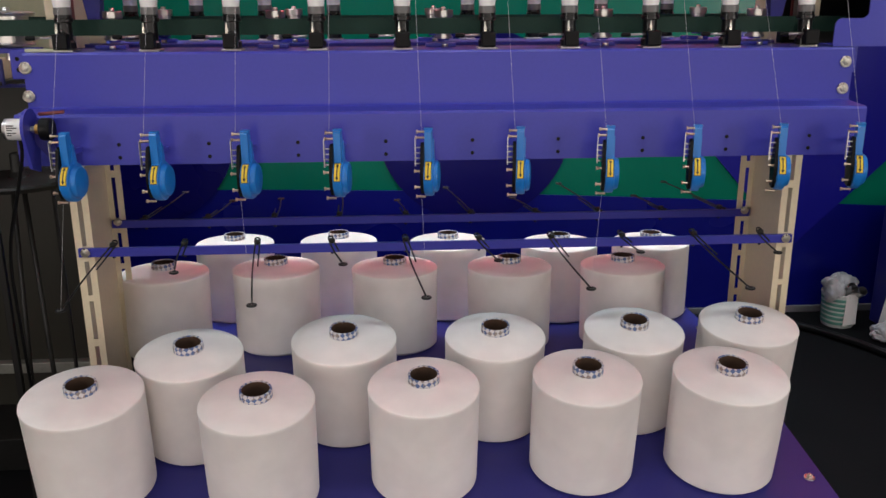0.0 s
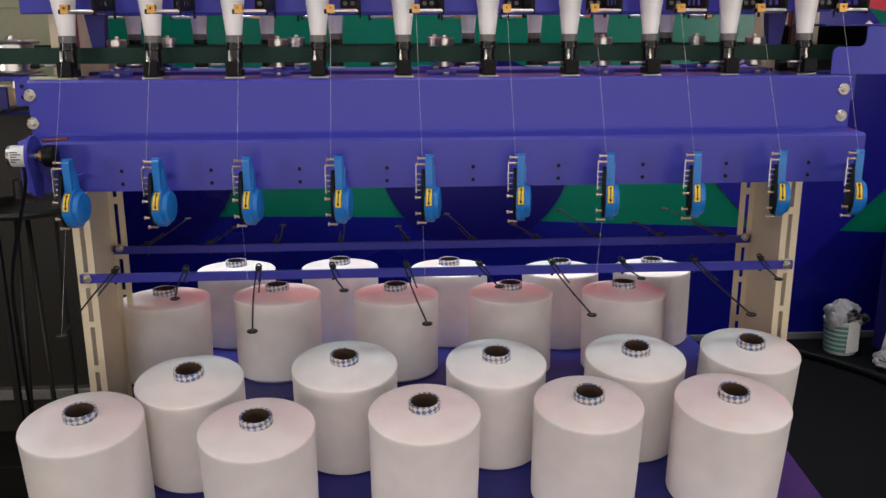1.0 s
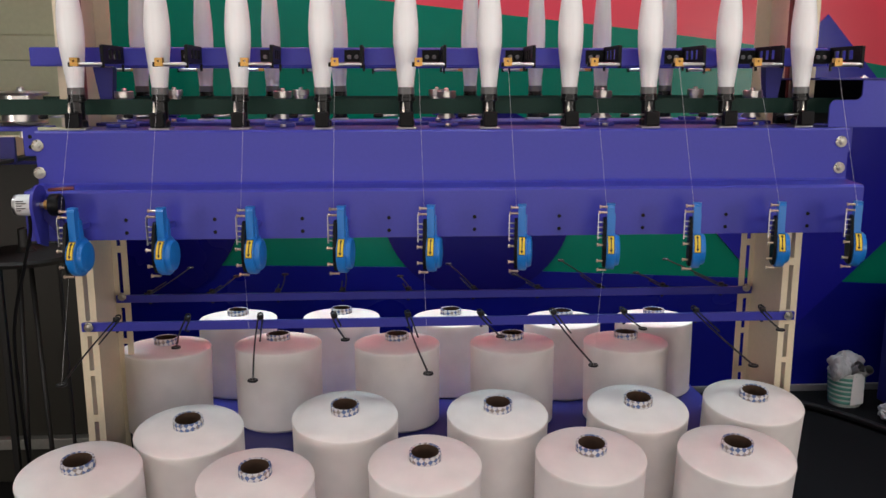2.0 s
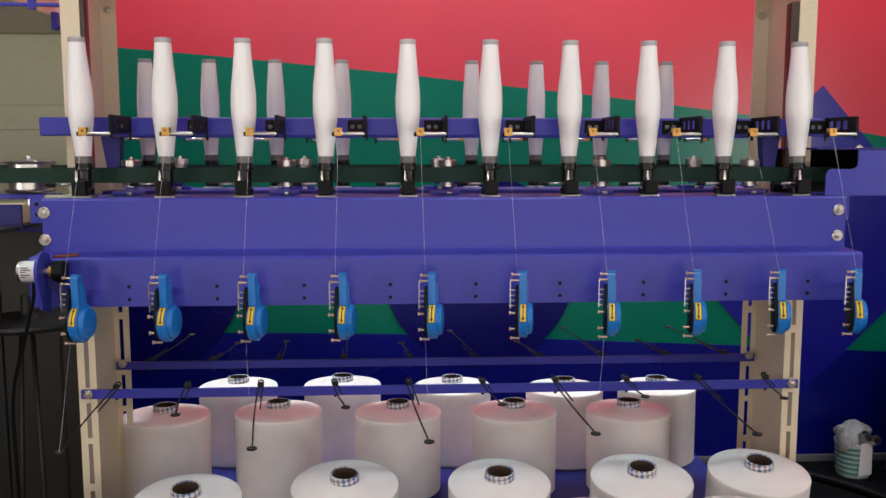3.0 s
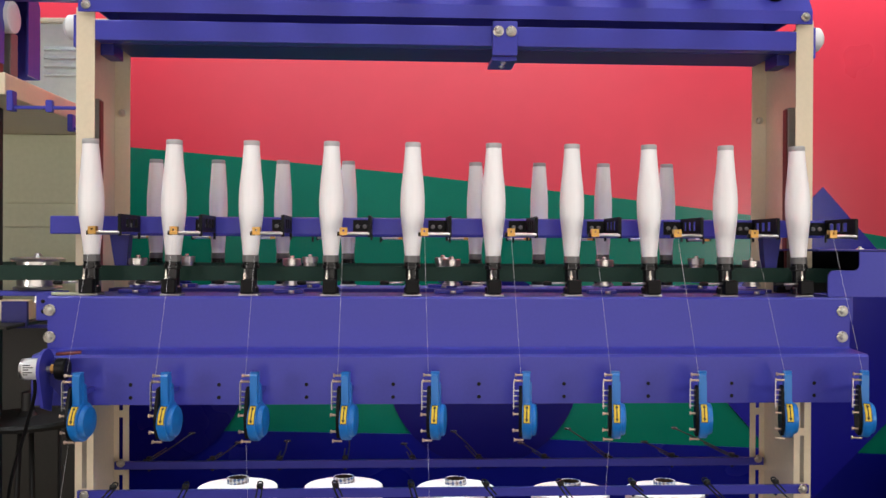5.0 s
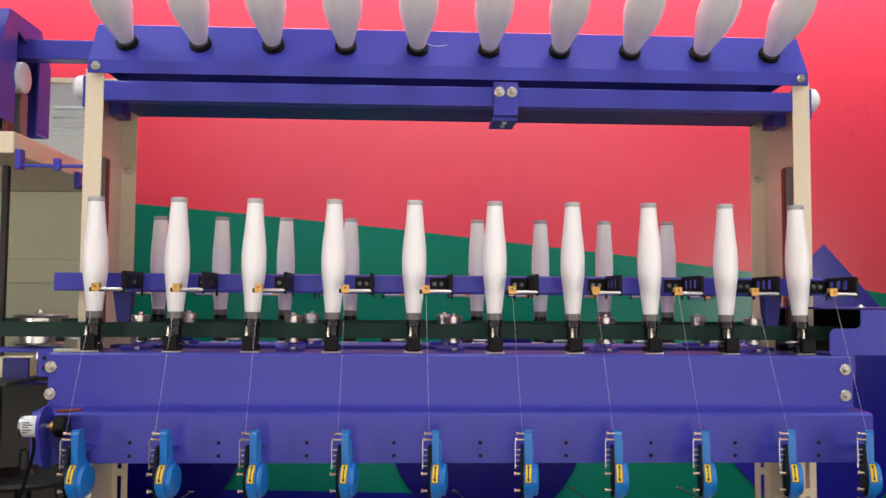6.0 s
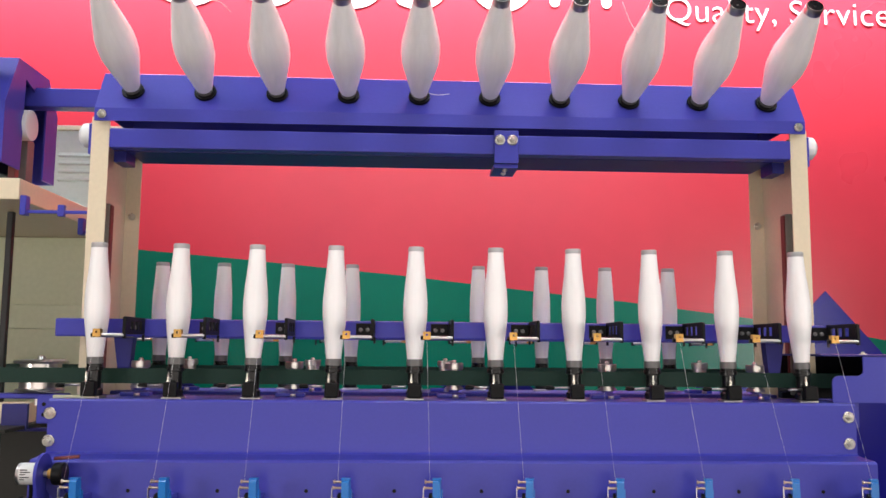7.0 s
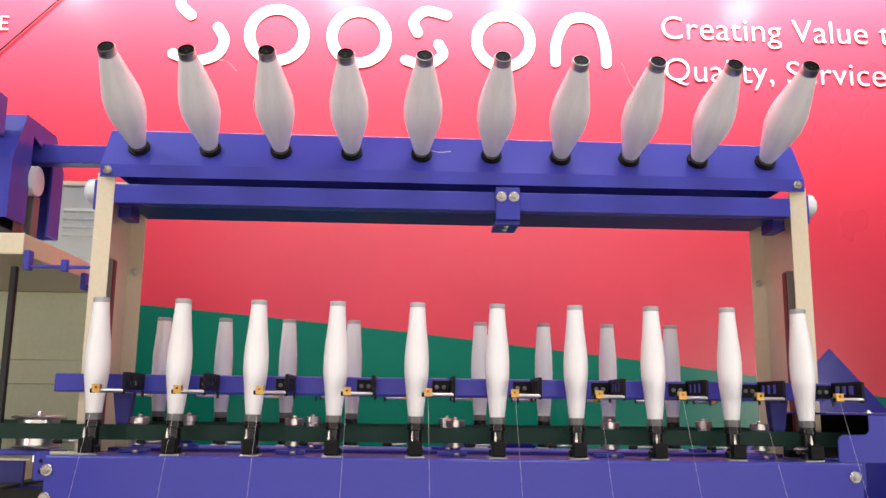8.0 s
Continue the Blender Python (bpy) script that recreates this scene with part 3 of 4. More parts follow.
cb = creel_bobbin()
LEAN_M = pose(0, 0, 0, 62, 0, 0)
CX = [-0.874 + 0.1936 * k for k in range(10)]
cb.matrix_basis = Matrix.Translation((CX[0], 0.112, 2.274)) @ LEAN_M
for k, x in enumerate(CX[1:]):
    copy_thing(cb, Matrix.Translation((x, 0.112, 2.274)) @ pose(0, 0, 0, 62 + (0.6, -0.4, 0.3, 0.0, -0.6, 0.5, -0.2, 0.4, 0.1)[k], 0, 0))

# ---- thread tensioners on the beam's lip ----
ALONG = pose(0, 0, 0, 0, 90, 0)  # z turned along +x


def rim(r0, r1, a0, a1, n=10):
    """A strip of the housing's rim: angles from straight ahead, upwards."""
    arc = [radians(a0 + (a1 - a0) * i / n) for i in range(n + 1)]
    return [(-r0 * math.cos(a), r0 * math.sin(a)) for a in arc] + [(-r1 * math.cos(a), r1 * math.sin(a)) for a in reversed(arc)]


def tensioner():
    ob = thing("thread_tensioner", (0, 0, 0), "bright blue plastic thread tensioner with brass pins and yellow label", "tensioner", "tensioners along the beam")
    part("housing", lathe(B(), [(0.03, -0.009), (0.043, -0.008), (0.045, -0.005), (0.045, 0.009), (0.0435, 0.0115), (0.037, 0.0125), (0.036, 0.019), (0.033, 0.0225), (0.02, 0.0245), (0.001, 0.025)], 40, ALONG), SKY, ob)
    bm = B()
    prism(bm, rim(0.0455, 0.02, -14, 62, 12)[:13] + [(-0.022, 0.104), (-0.019, 0.108), (-0.003, 0.108), (0.001, 0.10), (0.005, 0.06), (0.012, 0.035), (0.012, -0.010)], "x", -0.008, 0.0085)
    part("stem", bm, SKY, ob)
    part("rib", prism(B(), [(-0.008, 0.03), (-0.006, 0.088), (0.004, 0.082), (0.012, 0.03)], "x", 0.002, 0.012), SKY, ob)
    part("cap", box(B(), -0.0095, 0.010, -0.018, -0.002, 0.108, 0.1125, 0.0015), SKY, ob)
    part("mount", box(B(), -0.005, 0.006, -0.004, 0.056, 0.058, 0.070, 0.002), BLUE, ob, "blue mounting arm")
    part("black_plate", prism(B(), [(-0.026, -0.036), (-0.037, -0.018), (-0.040, 0.012), (-0.034, 0.045), (-0.024, 0.076), (-0.014, 0.080), (-0.006, 0.07), (0.010, 0.0), (0.0, -0.034)], "x", -0.0165, -0.0095), BLACK, ob, "black cover plate")
    def pin(y, z, x0, x1, r=0.0026):
        part("pin", lathe(B(), [(r, 0), (r, x0 - x1 - 0.004), (r * 1.6, x0 - x1 - 0.003), (r * 1.7, x0 - x1)], 12, Matrix.Translation((x0, y, z)) @ pose(0, 0, 0, 0, -90, 0)), COPPER, ob, "brass-coloured pin")
    for y, z, x0, x1 in ((-0.020, 0.105, -0.008, -0.026), (-0.022, 0.092, -0.008, -0.028), (-0.034, 0.018, -0.0165, -0.030), (-0.030, -0.020, -0.0165, -0.030), (-0.018, -0.044, -0.006, -0.028)):
        pin(y, z, x0, x1)
    bm = B()
    box(bm, -0.0290, -0.0272, -0.030, -0.022, 0.028, 0.092)
    for z in (0.034, 0.046, 0.058, 0.070):
        tube(bm, [(-0.0300, -0.026, z), (-0.0165, -0.026, z)], 0.0018, 6)
    part("comb", bm, STEEL, ob, "bright steel comb")
    label = part("label", prism(B(), rim(0.0465, 0.0452, 0, 55), "x", -0.0055, 0.0095), YELLOW, ob, "yellow label with a black arrow")
    bm = B()
    prism(bm, rim(0.0471, 0.0466, 12, 43, 6), "x", 0.0008, 0.0032)
    for a0, a1 in ((4, 12), (43, 51)):
        for k in range(4):
            w = 0.0034 * ((k + 1) / 4 if a0 < 20 else (4 - k) / 4)
            prism(bm, rim(0.0471, 0.0466, a0 + 2 * k, a0 + 2 * k + 2, 2), "x", 0.002 - w, 0.002 + w)
    part("arrow", bm, INK, label, "black printed arrow")
    bm = B()
    for x0, x1, a0, a1 in ((-0.0055, -0.0045, 0, 55), (0.0085, 0.0095, 0, 55), (-0.0044, 0.0084, 53.6, 55), (-0.0044, 0.0084, 0, 1.4)):
        prism(bm, rim(0.0471, 0.0466, a0, a1, 6), "x", x0, x1)
    part("border", bm, INK, label, "black printed border")
    return ob


TX = (-0.853, -0.659, -0.461, -0.256, -0.052, 0.158, 0.365, 0.568, 0.770, 0.954)
TY, TENZ = -0.197, 1.188
ten = tensioner()
YAW = (-7, -7, -7, -8, -9, -10, -11, -12, -14, -15)
ten.matrix_basis = pose(TX[0], TY, TENZ, 0, 0, YAW[0])
for k in range(1, 10):
    copy_thing(ten, pose(TX[k], TY, TENZ, 0, 0, YAW[k]))


# ---- yarn guides on the lifting rail ----
def yarn_guide():
    """Slotted black arm with a rod and a brass eye; origin on the rail's face."""
    ob = thing("yarn_guide", (0, 0, 0), "black slotted arm with steel rod and brass thread eye", "yarn guide", "yarn guides on the lifting rail")
    bm = B()
    # arm: a slotted plate standing out from the rail
    z0, z1, L = 0.004, 0.045, 0.152
    for y0, y1 in ((0.0, 0.022), (0.046, 0.056), (0.080, 0.090), (0.114, L)):
        box(bm, -0.002, 0.002, -y1, -y0, z0 + 0.0095, z1 - 0.0095)
    box(bm, -0.002, 0.002, -L, 0, z0, z0 + 0.0095)
    box(bm, -0.002, 0.002, -L, 0, z1 - 0.0095, z1)
    part("arm", bm, BLACK, ob)
    bm = B()
    box(bm, -0.048, -0.0025, -0.0045, -0.0005, 0.004, 0.038, 0.001)
    part("foot", bm, BLACK, ob)
    for x in (-0.036, -0.018):
        part("screw", lathe(B(), [(0.0055, 0), (0.0055, 0.002), (0.004, 0.003)], 14, Matrix.Translation((x, -0.0045, 0.021)) @ TOWARDS), GREYP, ob)
    part("clip", box(B(), -0.004, 0.004, -L - 0.006, -L + 0.002, -0.008, 0.044, 0.0015), BLACK, ob)
    part("rear_clip", box(B(), -0.003, 0.003, -0.006, -0.001, -0.014, 0.003, 0.001), BLACK, ob)
    part("rod", tube(B(), [(0.0, -L - 0.002, 0.0), (-0.066, -L - 0.002, 0.0)], 0.0052, 12), STEEL, ob, "bright steel rod")
    part("rod_tip", tube(B(), [(-0.066, -L - 0.002, 0.0), (-0.077, -L - 0.002, 0.0)], 0.0054, 12), BLACK, ob)
    bm = B()
    for x0, x1, za, zb in ((-0.071, -0.0645, -0.004, 0.015), (-0.0595, -0.053, -0.004, 0.015), (-0.0645, -0.0595, -0.004, 0.005), (-0.0645, -0.0595, 0.010, 0.015)):
        box(bm, x0, x1, -L - 0.012, -L - 0.008 + 0.012, za, zb)
    part("eye", bm, BRASS, ob, "brass thread eye")
    return ob


GX = (-0.800, -0.610, -0.416, -0.209, -0.015, 0.195, 0.400, 0.603, 0.794, 0.991)
guide = yarn_guide()
guide.matrix_basis = pose(GX[0], 0.0595, RZ)
for k, x in enumerate(GX[1:]):
    copy_thing(guide, pose(x, 0.0595, RZ))
for x in GX:
    copy_thing(guide, pose(-x, 0.4405, RZ - 0.004, 0, 0, 180))

# running threads: guide eye to tensioner, tensioner to hook
def thread(pts, r=0.00024):
    ob = tagged(part("thread", tube(B(), pts, r, 5), THREAD), "fine white running thread", "thread", "running threads")
    return ob


# ---- wire hooks on the guide bars ----
def hook(clamp, eye, name="wire_hook"):
    """Hairpin of dark wire from a clip on the bar to a ringed eye."""
    c, e = Vector(clamp), Vector(eye)
    ob = thing(name, clamp, "dark bent wire thread hook with a ringed eye, on the bar", "wire hook", "wire hooks on the guide bars")
    d = (e - c)
    f = d.normalized()
    s = Vector((0.006, 0, 0)) if d.y < 0 else Vector((-0.006, 0, 0))
    back = -f * 0.028 + Vector((0, 0, 0.008))
    pts = [e - c - f * 0.006, d * 0.5 - s, -s, back * 0.8 - s, back, back * 0.8 + s, s, f * d.length * 0.42 + s]
    part("wire", tube(B(), smooth_line(pts, 4), 0.0021, 7), DARK, ob, "blackened steel wire")
    ringp = [(e - c) + Vector((0.009 * math.cos(radians(a)), 0.009 * math.sin(radians(a)), 0.0)) for a in range(0, 361, 24)]
    part("eye", tube(B(), ringp, 0.0026, 7), DARK, ob)
    part("bush", lathe(B(), [(0.0062, -0.003), (0.0072, -0.0024), (0.0072, 0.0024), (0.0062, 0.003)], 18, Matrix.Translation(e - c), False), GREYP, ob, "grey ceramic bush")
    sgn = 1 if d.y < 0 else -1
    part("clip", lathe(B(), [(0.008, -0.004), (0.009, 0.0), (0.008, 0.006), (0.004, 0.0075)], 12, Matrix.Translation((0, 0, 0.003))), DARK, ob)
    part("stud", lathe(B(), [(0.0035, -0.033), (0.0045, -0.030), (0.0035, -0.026), (0.0035, -0.004)], 10), DARK, ob)
    return ob


LONG = ((-0.875, -0.835), (-0.498, -0.441), (-0.103, -0.068), (0.293, 0.302), (0.688, 0.657))
SHORT = ((-0.69, -0.66), (-0.301, -0.261), (0.095, 0.122), (0.488, 0.494), (0.875, 0.84))
REAR = ((-0.875, -0.83, 0.74), (-0.69, -0.65, 0.60), (-0.493, -0.497, 0.617), (-0.298, -0.303, 0.686), (-0.098, -0.122, 0.57), (0.101, 0.047, 0.748), (0.30, 0.253, 0.573), (0.493, 0.445, 0.781), (0.692, 0.654, 0.574), (0.878, 0.819, 0.779))
eyes = []
for i in range(5):
    for (cx, ex), ey in ((LONG[i], (-0.40, -0.396, -0.374, -0.341, -0.364)[i]), (SHORT[i], (-0.153, -0.115, -0.111, -0.065, -0.097)[i])):
        hook((cx, 0.092, 0.955), (ex, ey, 0.9555))
        eyes.append((ex, ey, 0.9555))
for cx, ex, ey in REAR:
    hook((cx * 0.99, 0.381, 0.957), (ex * 0.99, ey - 0.03, 0.963))
eyes.sort()
for k in range(10):
    gx = GX[k] - 0.062
    thread([(gx, 0.0595 - 0.158, RZ + 0.006), (TX[k] - 0.018, TY - 0.035, TENZ + 0.105)])
    if k in (0, 2, 4, 6):
        thread([(TX[k] - 0.018, TY - 0.02, TENZ - 0.046), eyes[k]], 0.00022)
# loose ends on the creel
for k, pts in enumerate(([(-0.105, 0.09, 2.30), (-0.085, 0.085, 2.285), (-0.055, 0.075, 2.272), (-0.02, 0.07, 2.274)],
                         [(-0.70, -0.16, 2.44), (-0.665, -0.15, 2.43), (-0.60, -0.14, 2.432), (-0.57, -0.13, 2.41)],
                         [(-0.53, -0.05, 2.40), (-0.545, -0.02, 2.36), (-0.53, 0.02, 2.325), (-0.49, 0.05, 2.315)],
                         [(0.395, -0.17, 2.445), (0.42, -0.15, 2.40), (0.445, -0.14, 2.37)])):
    tagged(part("thread", tube(B(), smooth_line(pts), 0.0007, 5), THREAD), "loose white thread end hanging from a bobbin", "thread", "loose thread ends")

# ---- encoder at the beam's end ----
enc = thing("rotary_encoder", (-0.935, -0.185, 1.305), "silver rotary encoder on a round blue bracket with black knob", "encoder")
part("bracket", prism(B(), ring(0.045, 24, 0.0, 0.0, -20, 200) + [(-0.02, -0.085), (0.025, -0.10)], "x", -0.003, 0.004), BLUE, enc, "blue bracket plate")
part("bracket_arm", prism(B(), [(0.0, -0.03), (0.062, -0.105), (0.062, -0.07), (0.012, 0.02)], "y", 0.012, 0.02), TABLE, enc)
part("can", lathe(B(), [(0.02, -0.052), (0.0235, -0.050), (0.0235, -0.006), (0.021, -0.003)], 32, ALONG), STEEL, enc, "silver metal can")
part("label", lathe(B(), [(0.0239, -0.044), (0.0239, -0.010)], 32, ALONG, False), PAPER, enc, "white printed label")
for z, w in ((0.010, 0.016), (0.005, 0.022), (0.0, 0.012), (-0.006, 0.02), (-0.011, 0.01)):
    part("print_bar", box(B(), -0.04, -0.04 + w, -0.0243, -0.0235, z, z + 0.0022), INK, enc, "dark unreadable print")
part("shaft", lathe(B(), [(0.007, 0.0), (0.007, 0.03)], 16, ALONG), ZINC, enc)
part("coupling", lathe(B(), [(0.011, 0.014), (0.011, 0.022)], 20, ALONG), BRASS, enc)
part("knob", lathe(B(), [(0.016, 0.024), (0.0235, 0.026), (0.025, 0.03), (0.025, 0.046), (0.022, 0.050), (0.004, 0.051)], 28, ALONG), BLACK, enc, "black rubber wheel")
part("wire", tube(B(), [(0.02, 0.01, 0.032), (0.075, 0.012, 0.036)], 0.004, 8), RUST, enc, "short pink lead")
cable = tagged(part("cable", tube(B(), smooth_line([(-0.958, -0.185, 1.283), (-0.962, -0.18, 1.24), (-0.99, -0.16, 1.16), (-1.045, -0.12, 1.0), (-1.065, -0.08, 0.8), (-1.075, -0.04, 0.55), (-1.07, 0.0, 0.25), (-1.09, 0.03, 0.006)]), 0.0042, 8), BLACK), "thin black cable hanging from the encoder", "cable")

# ---- neighbouring section on the left ----
head = thing("drive_section", (-1.7, 0.4, 0.0), "cream and blue drive section of the winding machine", "machine section")
def lp(name, dims, mat, label="", bevel=0.003):
    x0, x1, y0, y1, z0, z1 = dims
    return part(name, box(B(), x0 + 1.7, x1 + 1.7, y0 - 0.4, y1 - 0.4, z0, z1, bevel), mat, head, label)


lp("back_panel", (-2.7, -1.13, 0.90, 0.94, 1.385, 1.97), OLIVE, "dull cream sheet panel")
# lower panel has its shade in the colour; the deck is added to deepen it
lp("lower_panel", (-2.7, -1.13, 0.90, 0.94, 0.0, 1.36), SHADED_OLIVE, "olive sheet panel with shade in its colour")
lp("deck", (-2.7, -1.16, 0.12, 0.94, 1.362, 1.372), SHADED_OLIVE, "added deck plate that shades the lower panel")
lp("panel_lip", (-2.7, -1.135, 0.882, 0.899, 1.645, 1.73), OLIVE, "folded lip across the panel", 0.004)
# cream lip given dull steel's darker colour for the shade down here
lp("panel_lip", (-2.7, -1.135, 0.86, 0.899, 0.26, 0.30), DULL, "", 0.004)
lp("base_plinth", (-2.7, -1.13, 0.62, 0.899, 0.0, 0.12), DARK, "dark plinth")
lp("side_panel", (-2.74, -2.70, 0.1, 0.94, 0.0, 1.97), SHADED_OLIVE)
lp("shelf", (-2.7, -1.155, 0.10, 0.94, 1.972, 2.03), CREAM, "cream sheet shelf", 0.004)
grey = lp("louvre_panel", (-2.7, -1.13, 0.945, 0.965, 1.99, 2.37), GREY, "grey panel with pressed louvres", 0.004)
lp("panel_cap", (-2.7, -1.12, 0.935, 0.975, 2.371, 2.388), CREAM)
for x in (-1.40, -1.95):
    for i in range(4):
        bm = B()
        prism(bm, [(0.5450, 2.18 + 0.03 * i), (0.5360, 2.186 + 0.03 * i), (0.5450, 2.198 + 0.03 * i)], "x", x + 1.7, x + 1.85)
        part("louvre", bm, GREY, grey, "", None)
shape = [(0.085, 2.07), (0.085, 2.235), (0.15, 2.375), (0.35, 2.375), (0.425, 2.28), (0.425, 2.07)]
# hood: end plate with an opening, then the skin behind it
bm = B()
prism(bm, [(y - 0.4, z) for y, z in [(0.085, 2.07), (0.085, 2.235), (0.15, 2.375), (0.35, 2.375), (0.36, 2.362), (0.20, 2.33), (0.195, 2.07)]], "x", 0.494, 0.50)
prism(bm, [(y - 0.4, z) for y, z in [(0.36, 2.362), (0.425, 2.28), (0.425, 2.07), (0.345, 2.07), (0.345, 2.285), (0.20, 2.33)]], "x", 0.494, 0.50)
part("hood_end", bm, BLUE, head, "blue-violet hood end with an opening")
bm = B()
for (y0, z0), (y1, z1) in zip(shape, shape[1:]):
    prism(bm, [(y0 - 0.4, z0), (y1 - 0.4, z1), (y1 - 0.4, z1 - 0.004), (y0 - 0.4 + 0.001, z0 - 0.004)] if abs(y1 - y0) > 0.001 else [(y0 - 0.4, z0), (y1 - 0.4, z1), (y1 - 0.396, z1), (y0 - 0.396, z0)], "x", -1.0, 0.4935)
part("hood_skin", bm, BLUE, head, "blue-violet sheet hood")
# solid black block in place of the shaded hollow behind the opening
lp("hood_shade", (-2.6, -1.3, 0.11, 0.40, 2.08, 2.22), BLACK, "black block for the shade inside the hood")
part("roller", lathe(B(), [(0.01, 0.0), (0.041, 0.0), (0.043, 0.004), (0.043, 0.1), (0.034, 0.102)], 28, Matrix.Translation((0.41, -0.17, 2.205)) @ ALONG), PAPER, head, "white plastic roller")
lp("hood_cover", (-2.2, -1.225, 0.03, 0.08, 2.286, 2.40), BLUE, "blue-violet sheet cover", 0.004)
lp("strip", (-1.235, -1.215, 0.20, 0.225, 2.05, 2.21), RUST, "red-brown strip")
lp("slide_block", (-1.235, -1.205, 0.245, 0.29, 2.05, 2.17), GREYP)
lp("tie_bar", (-1.5, -0.967, 0.262, 0.315, 2.27, 2.325), BLUE, "blue-violet tie bar")
for y in (0.115, 0.52):
    lp("tie_rod", (-1.155, -0.98, y, y + 0.009, 1.938, 1.947), BLUE)
    lp("tie_bracket", (-1.1545, -1.138, y - 0.010, y + 0.018, 1.932, 1.985), BLUE)
    lp("tie_bracket", (-1.058, -1.040, y - 0.004, y + 0.012, 1.930, 1.962), BLUE)
lp("clip", (-0.998, -0.976, 0.20, 0.26, 1.80, 1.855), BLUE)
lp("cross_bar", (-2.3, -1.17, 0.25, 0.33, 1.375, 1.43), CREAM, "cream cross bar")
lp("bar_bracket", (-1.225, -1.155, 0.235, 0.248, 1.36, 1.43), TABLE)
lp("bracket_rod", (-1.30, -0.99, 0.28, 0.29, 1.352, 1.362), TABLE)
lp("rod_mount", (-1.8, -0.99, 0.06, 0.10, 1.455, 1.468), BLUE)
lp("upright", (-1.275, -1.257, 0.30, 0.318, 0.0, 1.97), DARK, "dark upright rod")
lp("upright", (-1.145, -1.135, 0.42, 0.43, 0.0, 1.36), DARK)
part("big_pulley", lathe(B(), [(0.012, -0.075), (0.012, -0.045), (0.02, -0.044), (0.058, -0.040), (0.060, -0.036), (0.05, -0.032), (0.05, 0.030), (0.064, 0.032), (0.066, 0.037), (0.055, 0.041), (0.012, 0.042), (0.008, 0.050), (0.003, 0.052)], 40, Matrix.Translation((0.63, -0.30, 1.512))), STEEL, head, "bright steel belt pulley")
pad = tagged(part("pad", box(B(), -0.985, -0.885, -0.03, -0.012, 1.4625, 1.470, 0.002), OLIVE), "pale plastic strip lying on the beam end", "strip")

# round dark stand under the drive section
stand = thing("stand", (-1.18, 0.30, 0.0), "dark round iron stand on slim legs beside the machine", "stand")
part("top", lathe(B(), [(0.01, 1.070), (0.09, 1.074), (0.145, 1.084), (0.15, 1.094), (0.145, 1.102), (0.03, 1.106), (0.018, 1.12), (0.016, 1.17), (0.004, 1.175)], 40), DARK, stand)
for a, dx, dy in ((0, 0.045, -0.03), (1, -0.09, 0.05)):
    part("leg", tube(B(), [(dx * 0.3, dy * 0.3, 1.072), (dx * 1.0, dy * 1.0, 0.0)], 0.0075, 8), DARK, stand)
part("cap", lathe(B(), [(0.012, 1.1035), (0.02, 1.108), (0.02, 1.133), (0.008, 1.138)], 16, Matrix.Translation((-0.07, -0.06, 0))), GREYP, stand)
side = tagged(part("side_panel", box(B(), -1.35, -0.975, -0.70, -0.64, 0.0, 0.52, 0.006), TABLE), "dark blue sheet steel panel on the floor", "panel")
beamfoot = tagged(part("foot_rail", box(B(), -1.06, -0.99, -0.55, 0.95, 0.0, 0.09, 0.006), CREAM), "cream steel foot rail along the floor", "rail")

# ---- guard on the right ----
guard = thing("belt_guard", (1.0, 0.0, 1.46), "blue-violet sheet belt guard with a notched corner", "guard")
out = [(-0.048, 0.003)] + [(-0.048 + 0.018 * (1 - math.cos(radians(a))), 0.052 + 0.018 * math.sin(radians(a))) for a in range(0, 91, 15)]
out += [(0.018 + 0.016 * math.sin(radians(a)), 0.086 - 0.016 * math.cos(radians(a))) for a in range(0, 91, 15)] + [(0.034, 0.118), (0.9, 0.118), (0.9, 0.003)]
part("face", prism(B(), out, "y", -0.034, -0.030), BLUE, guard)
# black block stands for the shaded recess behind the guard's face
part("shaded_inner", box(B(), -0.075, 0.85, 0.20, 0.23, 0.0, 0.12, 0.003), BLACK, guard, "dark inside")
part("cover", box(B(), -0.07, 0.85, -0.025, 0.24, 0.119, 0.124, 0.001), TABLE, guard)
bolt(guard, 0.045, -0.0345 + 0.02, 0.1235, 0.007, Matrix())

# ---- right-hand corner: bucket, hose, cabinet ----
bucket = thing("bucket", (2.09, 1.78, 0.0), "green and white striped plastic bucket full of scrap", "bucket")
BX = material("pale_plastic", (0.62, 0.68, 0.64), 0.4, 0, 40, 0.06, 0.05, 6)
GX2 = material("green_stripe", (0.10, 0.30, 0.24), 0.4, 0, 40, 0.08, 0.05, 6)
bucket.scale = (0.74, 0.74, 0.86)
part("body", lathe(B(), [(0.005, 0.0), (0.098, 0.0), (0.102, 0.006), (0.117, 0.185), (0.122, 0.19), (0.122, 0.2), (0.115, 0.202), (0.098, 0.01), (0.005, 0.008)], 40), BX, bucket)
for i in range(6):
    z = 0.02 + 0.028 * i
    r = 0.1022 + 0.015 * (z / 0.185) + 0.001
    part("stripe", lathe(B(), [(r, z), (r + 0.0012, z + 0.002), (r + 0.0028, z + 0.016), (r + 0.0018, z + 0.018)], 40, None, False), GX2, bucket, "green stripe")
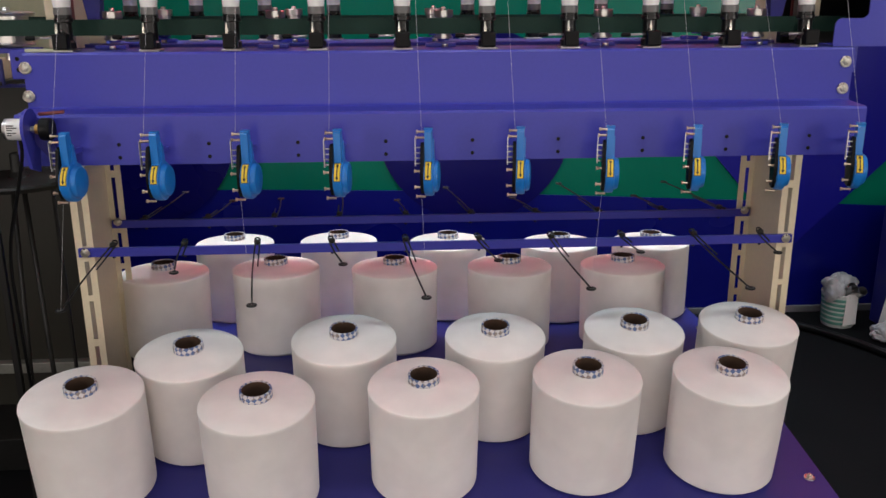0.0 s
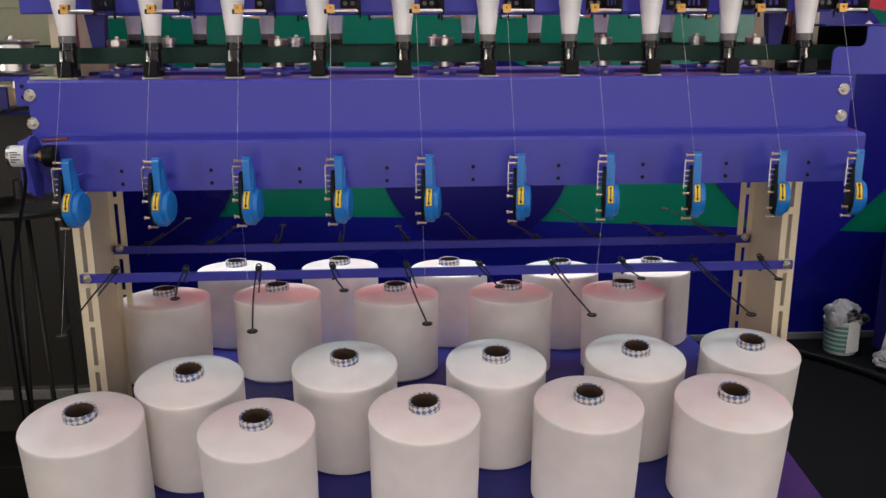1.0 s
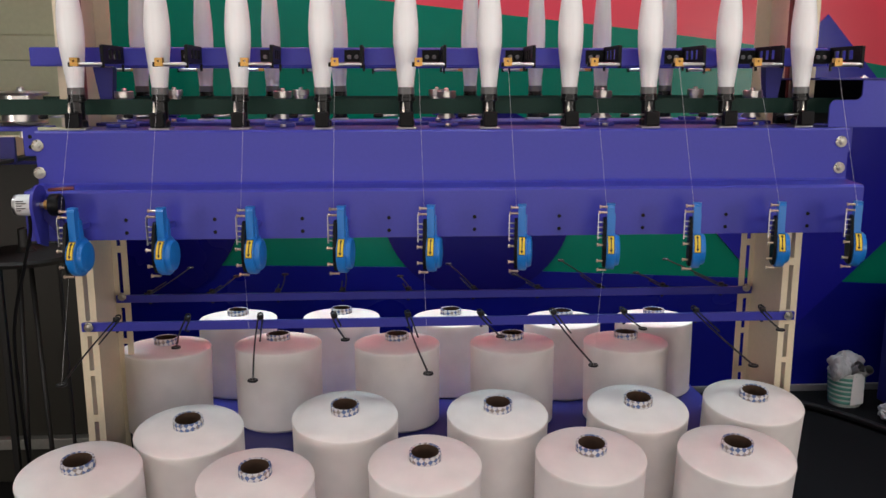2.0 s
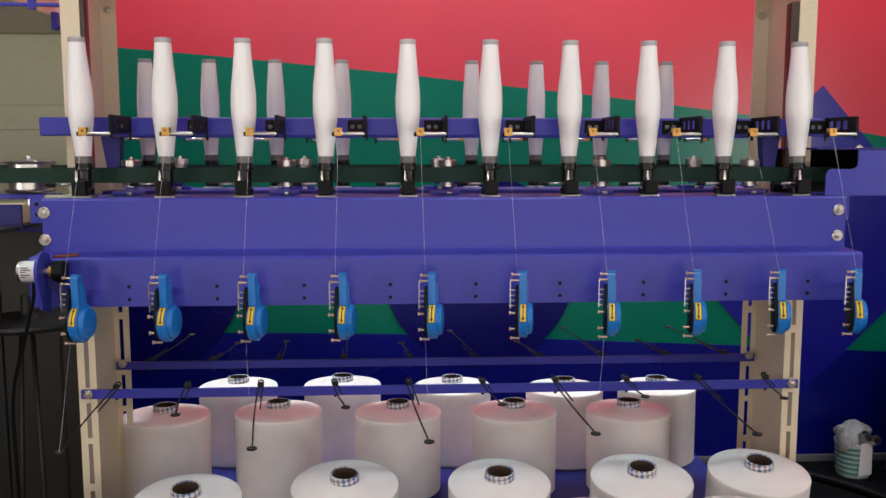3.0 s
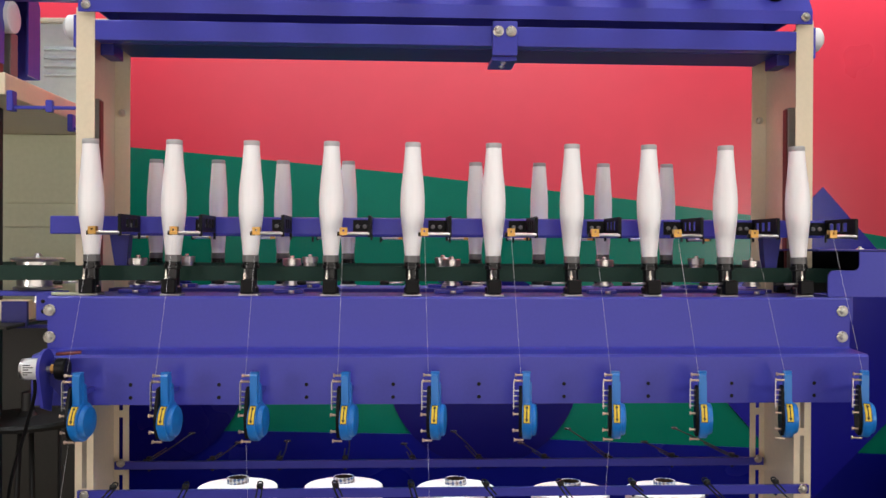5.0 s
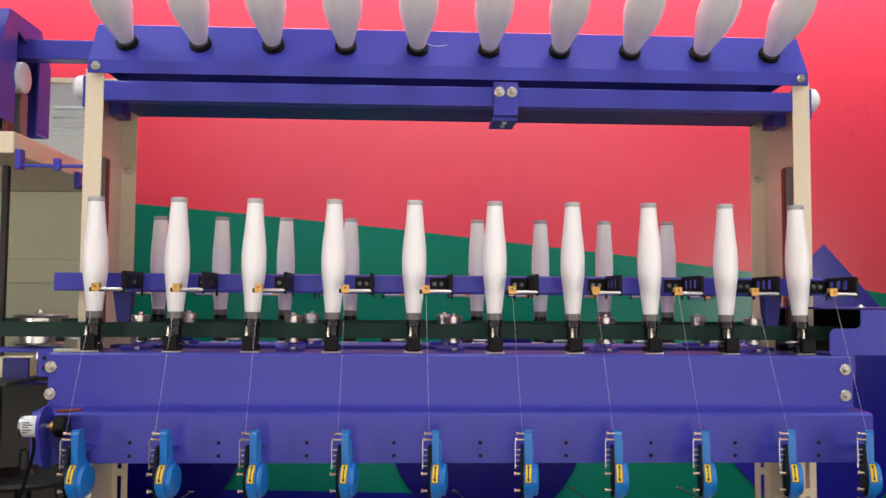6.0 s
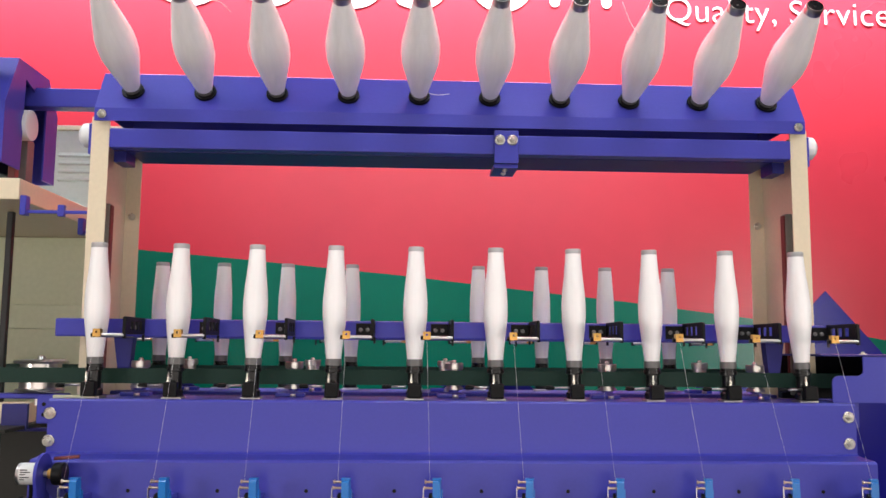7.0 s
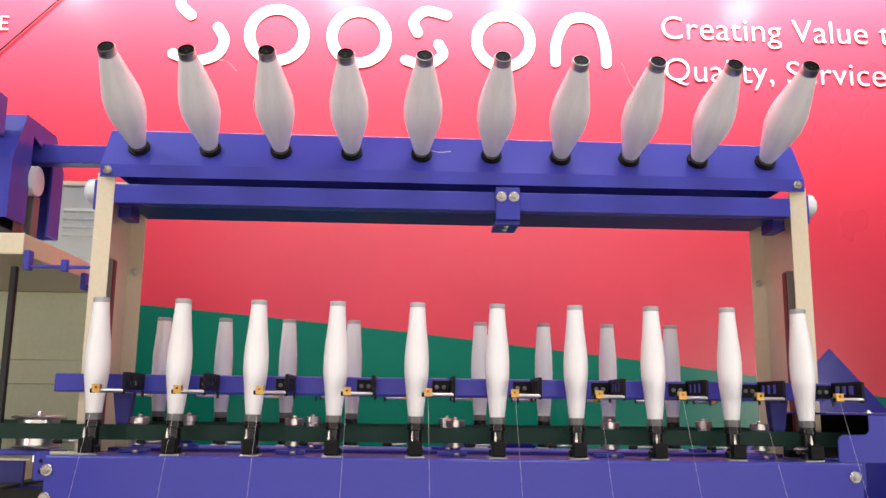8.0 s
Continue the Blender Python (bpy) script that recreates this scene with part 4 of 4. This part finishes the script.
def lump(name, loc, size, seed, mat, label, cat, squash=(1, 1, 1)):
    bm = B()
    bmesh.ops.create_icosphere(bm, subdivisions=4, radius=1)
    for v in bm.verts:
        p = v.co.copy()
        k = 1 + 0.4 * noise.noise(p * 1.3 + Vector((seed, 0, 0))) + 0.28 * abs(noise.noise(p * 2.6 + Vector((0, seed, 0)))) + 0.05 * noise.noise(p * 5 + Vector((0, 0, seed)))
        v.co = Vector((p.x * squash[0], p.y * squash[1], p.z * squash[2])) * k * size
    for f in bm.faces:
        f.smooth = True
    return tagged(part(name, bm, mat, None, "", loc), label, cat)
lump("bag", (2.03, 1.74, 0.205), 0.050, 3.1, BAG, "crumpled grey bag hanging over the bucket rim", "bag", (0.9, 0.9, 1.35))
lump("bag", (2.11, 1.82, 0.205), 0.054, 8.4, BAG, "crumpled grey bag stuffed in the bucket", "bag", (1.2, 0.9, 0.8))
lump("bag", (2.20, 1.53, 0.05), 0.055, 5.7, BAG, "crumpled grey scrap lying on the carpet", "bag", (1.3, 1.0, 0.75))
for i, (x, y, tilt) in enumerate(((2.10, 1.735, 52), (2.135, 1.72, 56), (2.12, 1.77, 48))):
    m = Matrix.Translation((x, y, 0.175)) @ pose(0, 0, 0, tilt, 0, 12 - 9 * i)
    tagged(part("metal_tube", lathe(B(), [(0.023, -0.14), (0.023, 0.06), (0.0205, 0.06), (0.0205, -0.14)], 24, m, False), STEEL), "short bright steel tube sticking out of the bucket", "tube", "tubes in the bucket")
tagged(part("paper", prism(B(), [(-0.03, 0.0), (0.035, 0.01), (0.03, 0.17), (-0.025, 0.16)], "y", 0, 0.002), PAPER, None, "", (2.10, 1.690, 0.02)), "white paper strip hanging on the bucket", "paper")
tagged(part("board", prism(B(), [(-0.05, 0.0), (0.04, 0.0), (0.05, 0.22), (-0.015, 0.21)], "y", 0, 0.004), PAPER, None, "", (2.235, 1.60, 0.0)), "white board leaning beside the bucket", "board")
tagged(part("hose", tube(B(), smooth_line([(1.35, 1.86, 0.02), (1.62, 1.84, 0.02), (1.85, 1.72, 0.02), (2.02, 1.50, 0.02), (2.15, 1.25, 0.02), (2.4, 0.9, 0.02)], 8), 0.019, 12), BLACK), "thick black hose lying on the carpet", "hose")
cab = thing("cabinet", (2.535, 1.5, 0.0), "dark blue sheet steel cabinet on the floor", "cabinet")
part("body", box(B(), -0.30, 0.4, -0.25, 0.25, 0.03, 0.62, 0.008), TABLE, cab)
part("plinth", box(B(), -0.28, 0.38, -0.23, 0.23, 0.0, 0.0295), DARK, cab)

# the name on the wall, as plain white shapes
ZC = 3.447
stroke([(-1.35, 3.33), (-1.24, 3.295), (-1.13, 3.33), (-1.095, 3.41), (-1.13, 3.48)])
stroke([(-1.27, 3.54), (-1.325, 3.60), (-1.32, 3.69), (-1.24, 3.76), (-1.13, 3.77)])
for cx in (-0.83, -0.41, 0.335):
    part("name_ring", lathe(B(), [(0.112, 0.0), (0.112, 0.009), (0.166, 0.009), (0.166, 0.0)], 64, Matrix.Translation((cx, WY + 0.002, ZC)) @ TOWARDS, False), WHITE, wall, "white printed ring on red")
stroke([(-0.17, 3.33), (-0.07, 3.305), (0.02, 3.36), (0.0, 3.42)])
stroke([(-0.11, 3.48), (-0.13, 3.54), (-0.07, 3.60), (0.04, 3.58)])
stroke([(0.605, 3.34), (0.61, 3.45), (0.66, 3.56), (0.745, 3.59), (0.83, 3.55), (0.865, 3.44), (0.87, 3.34)])
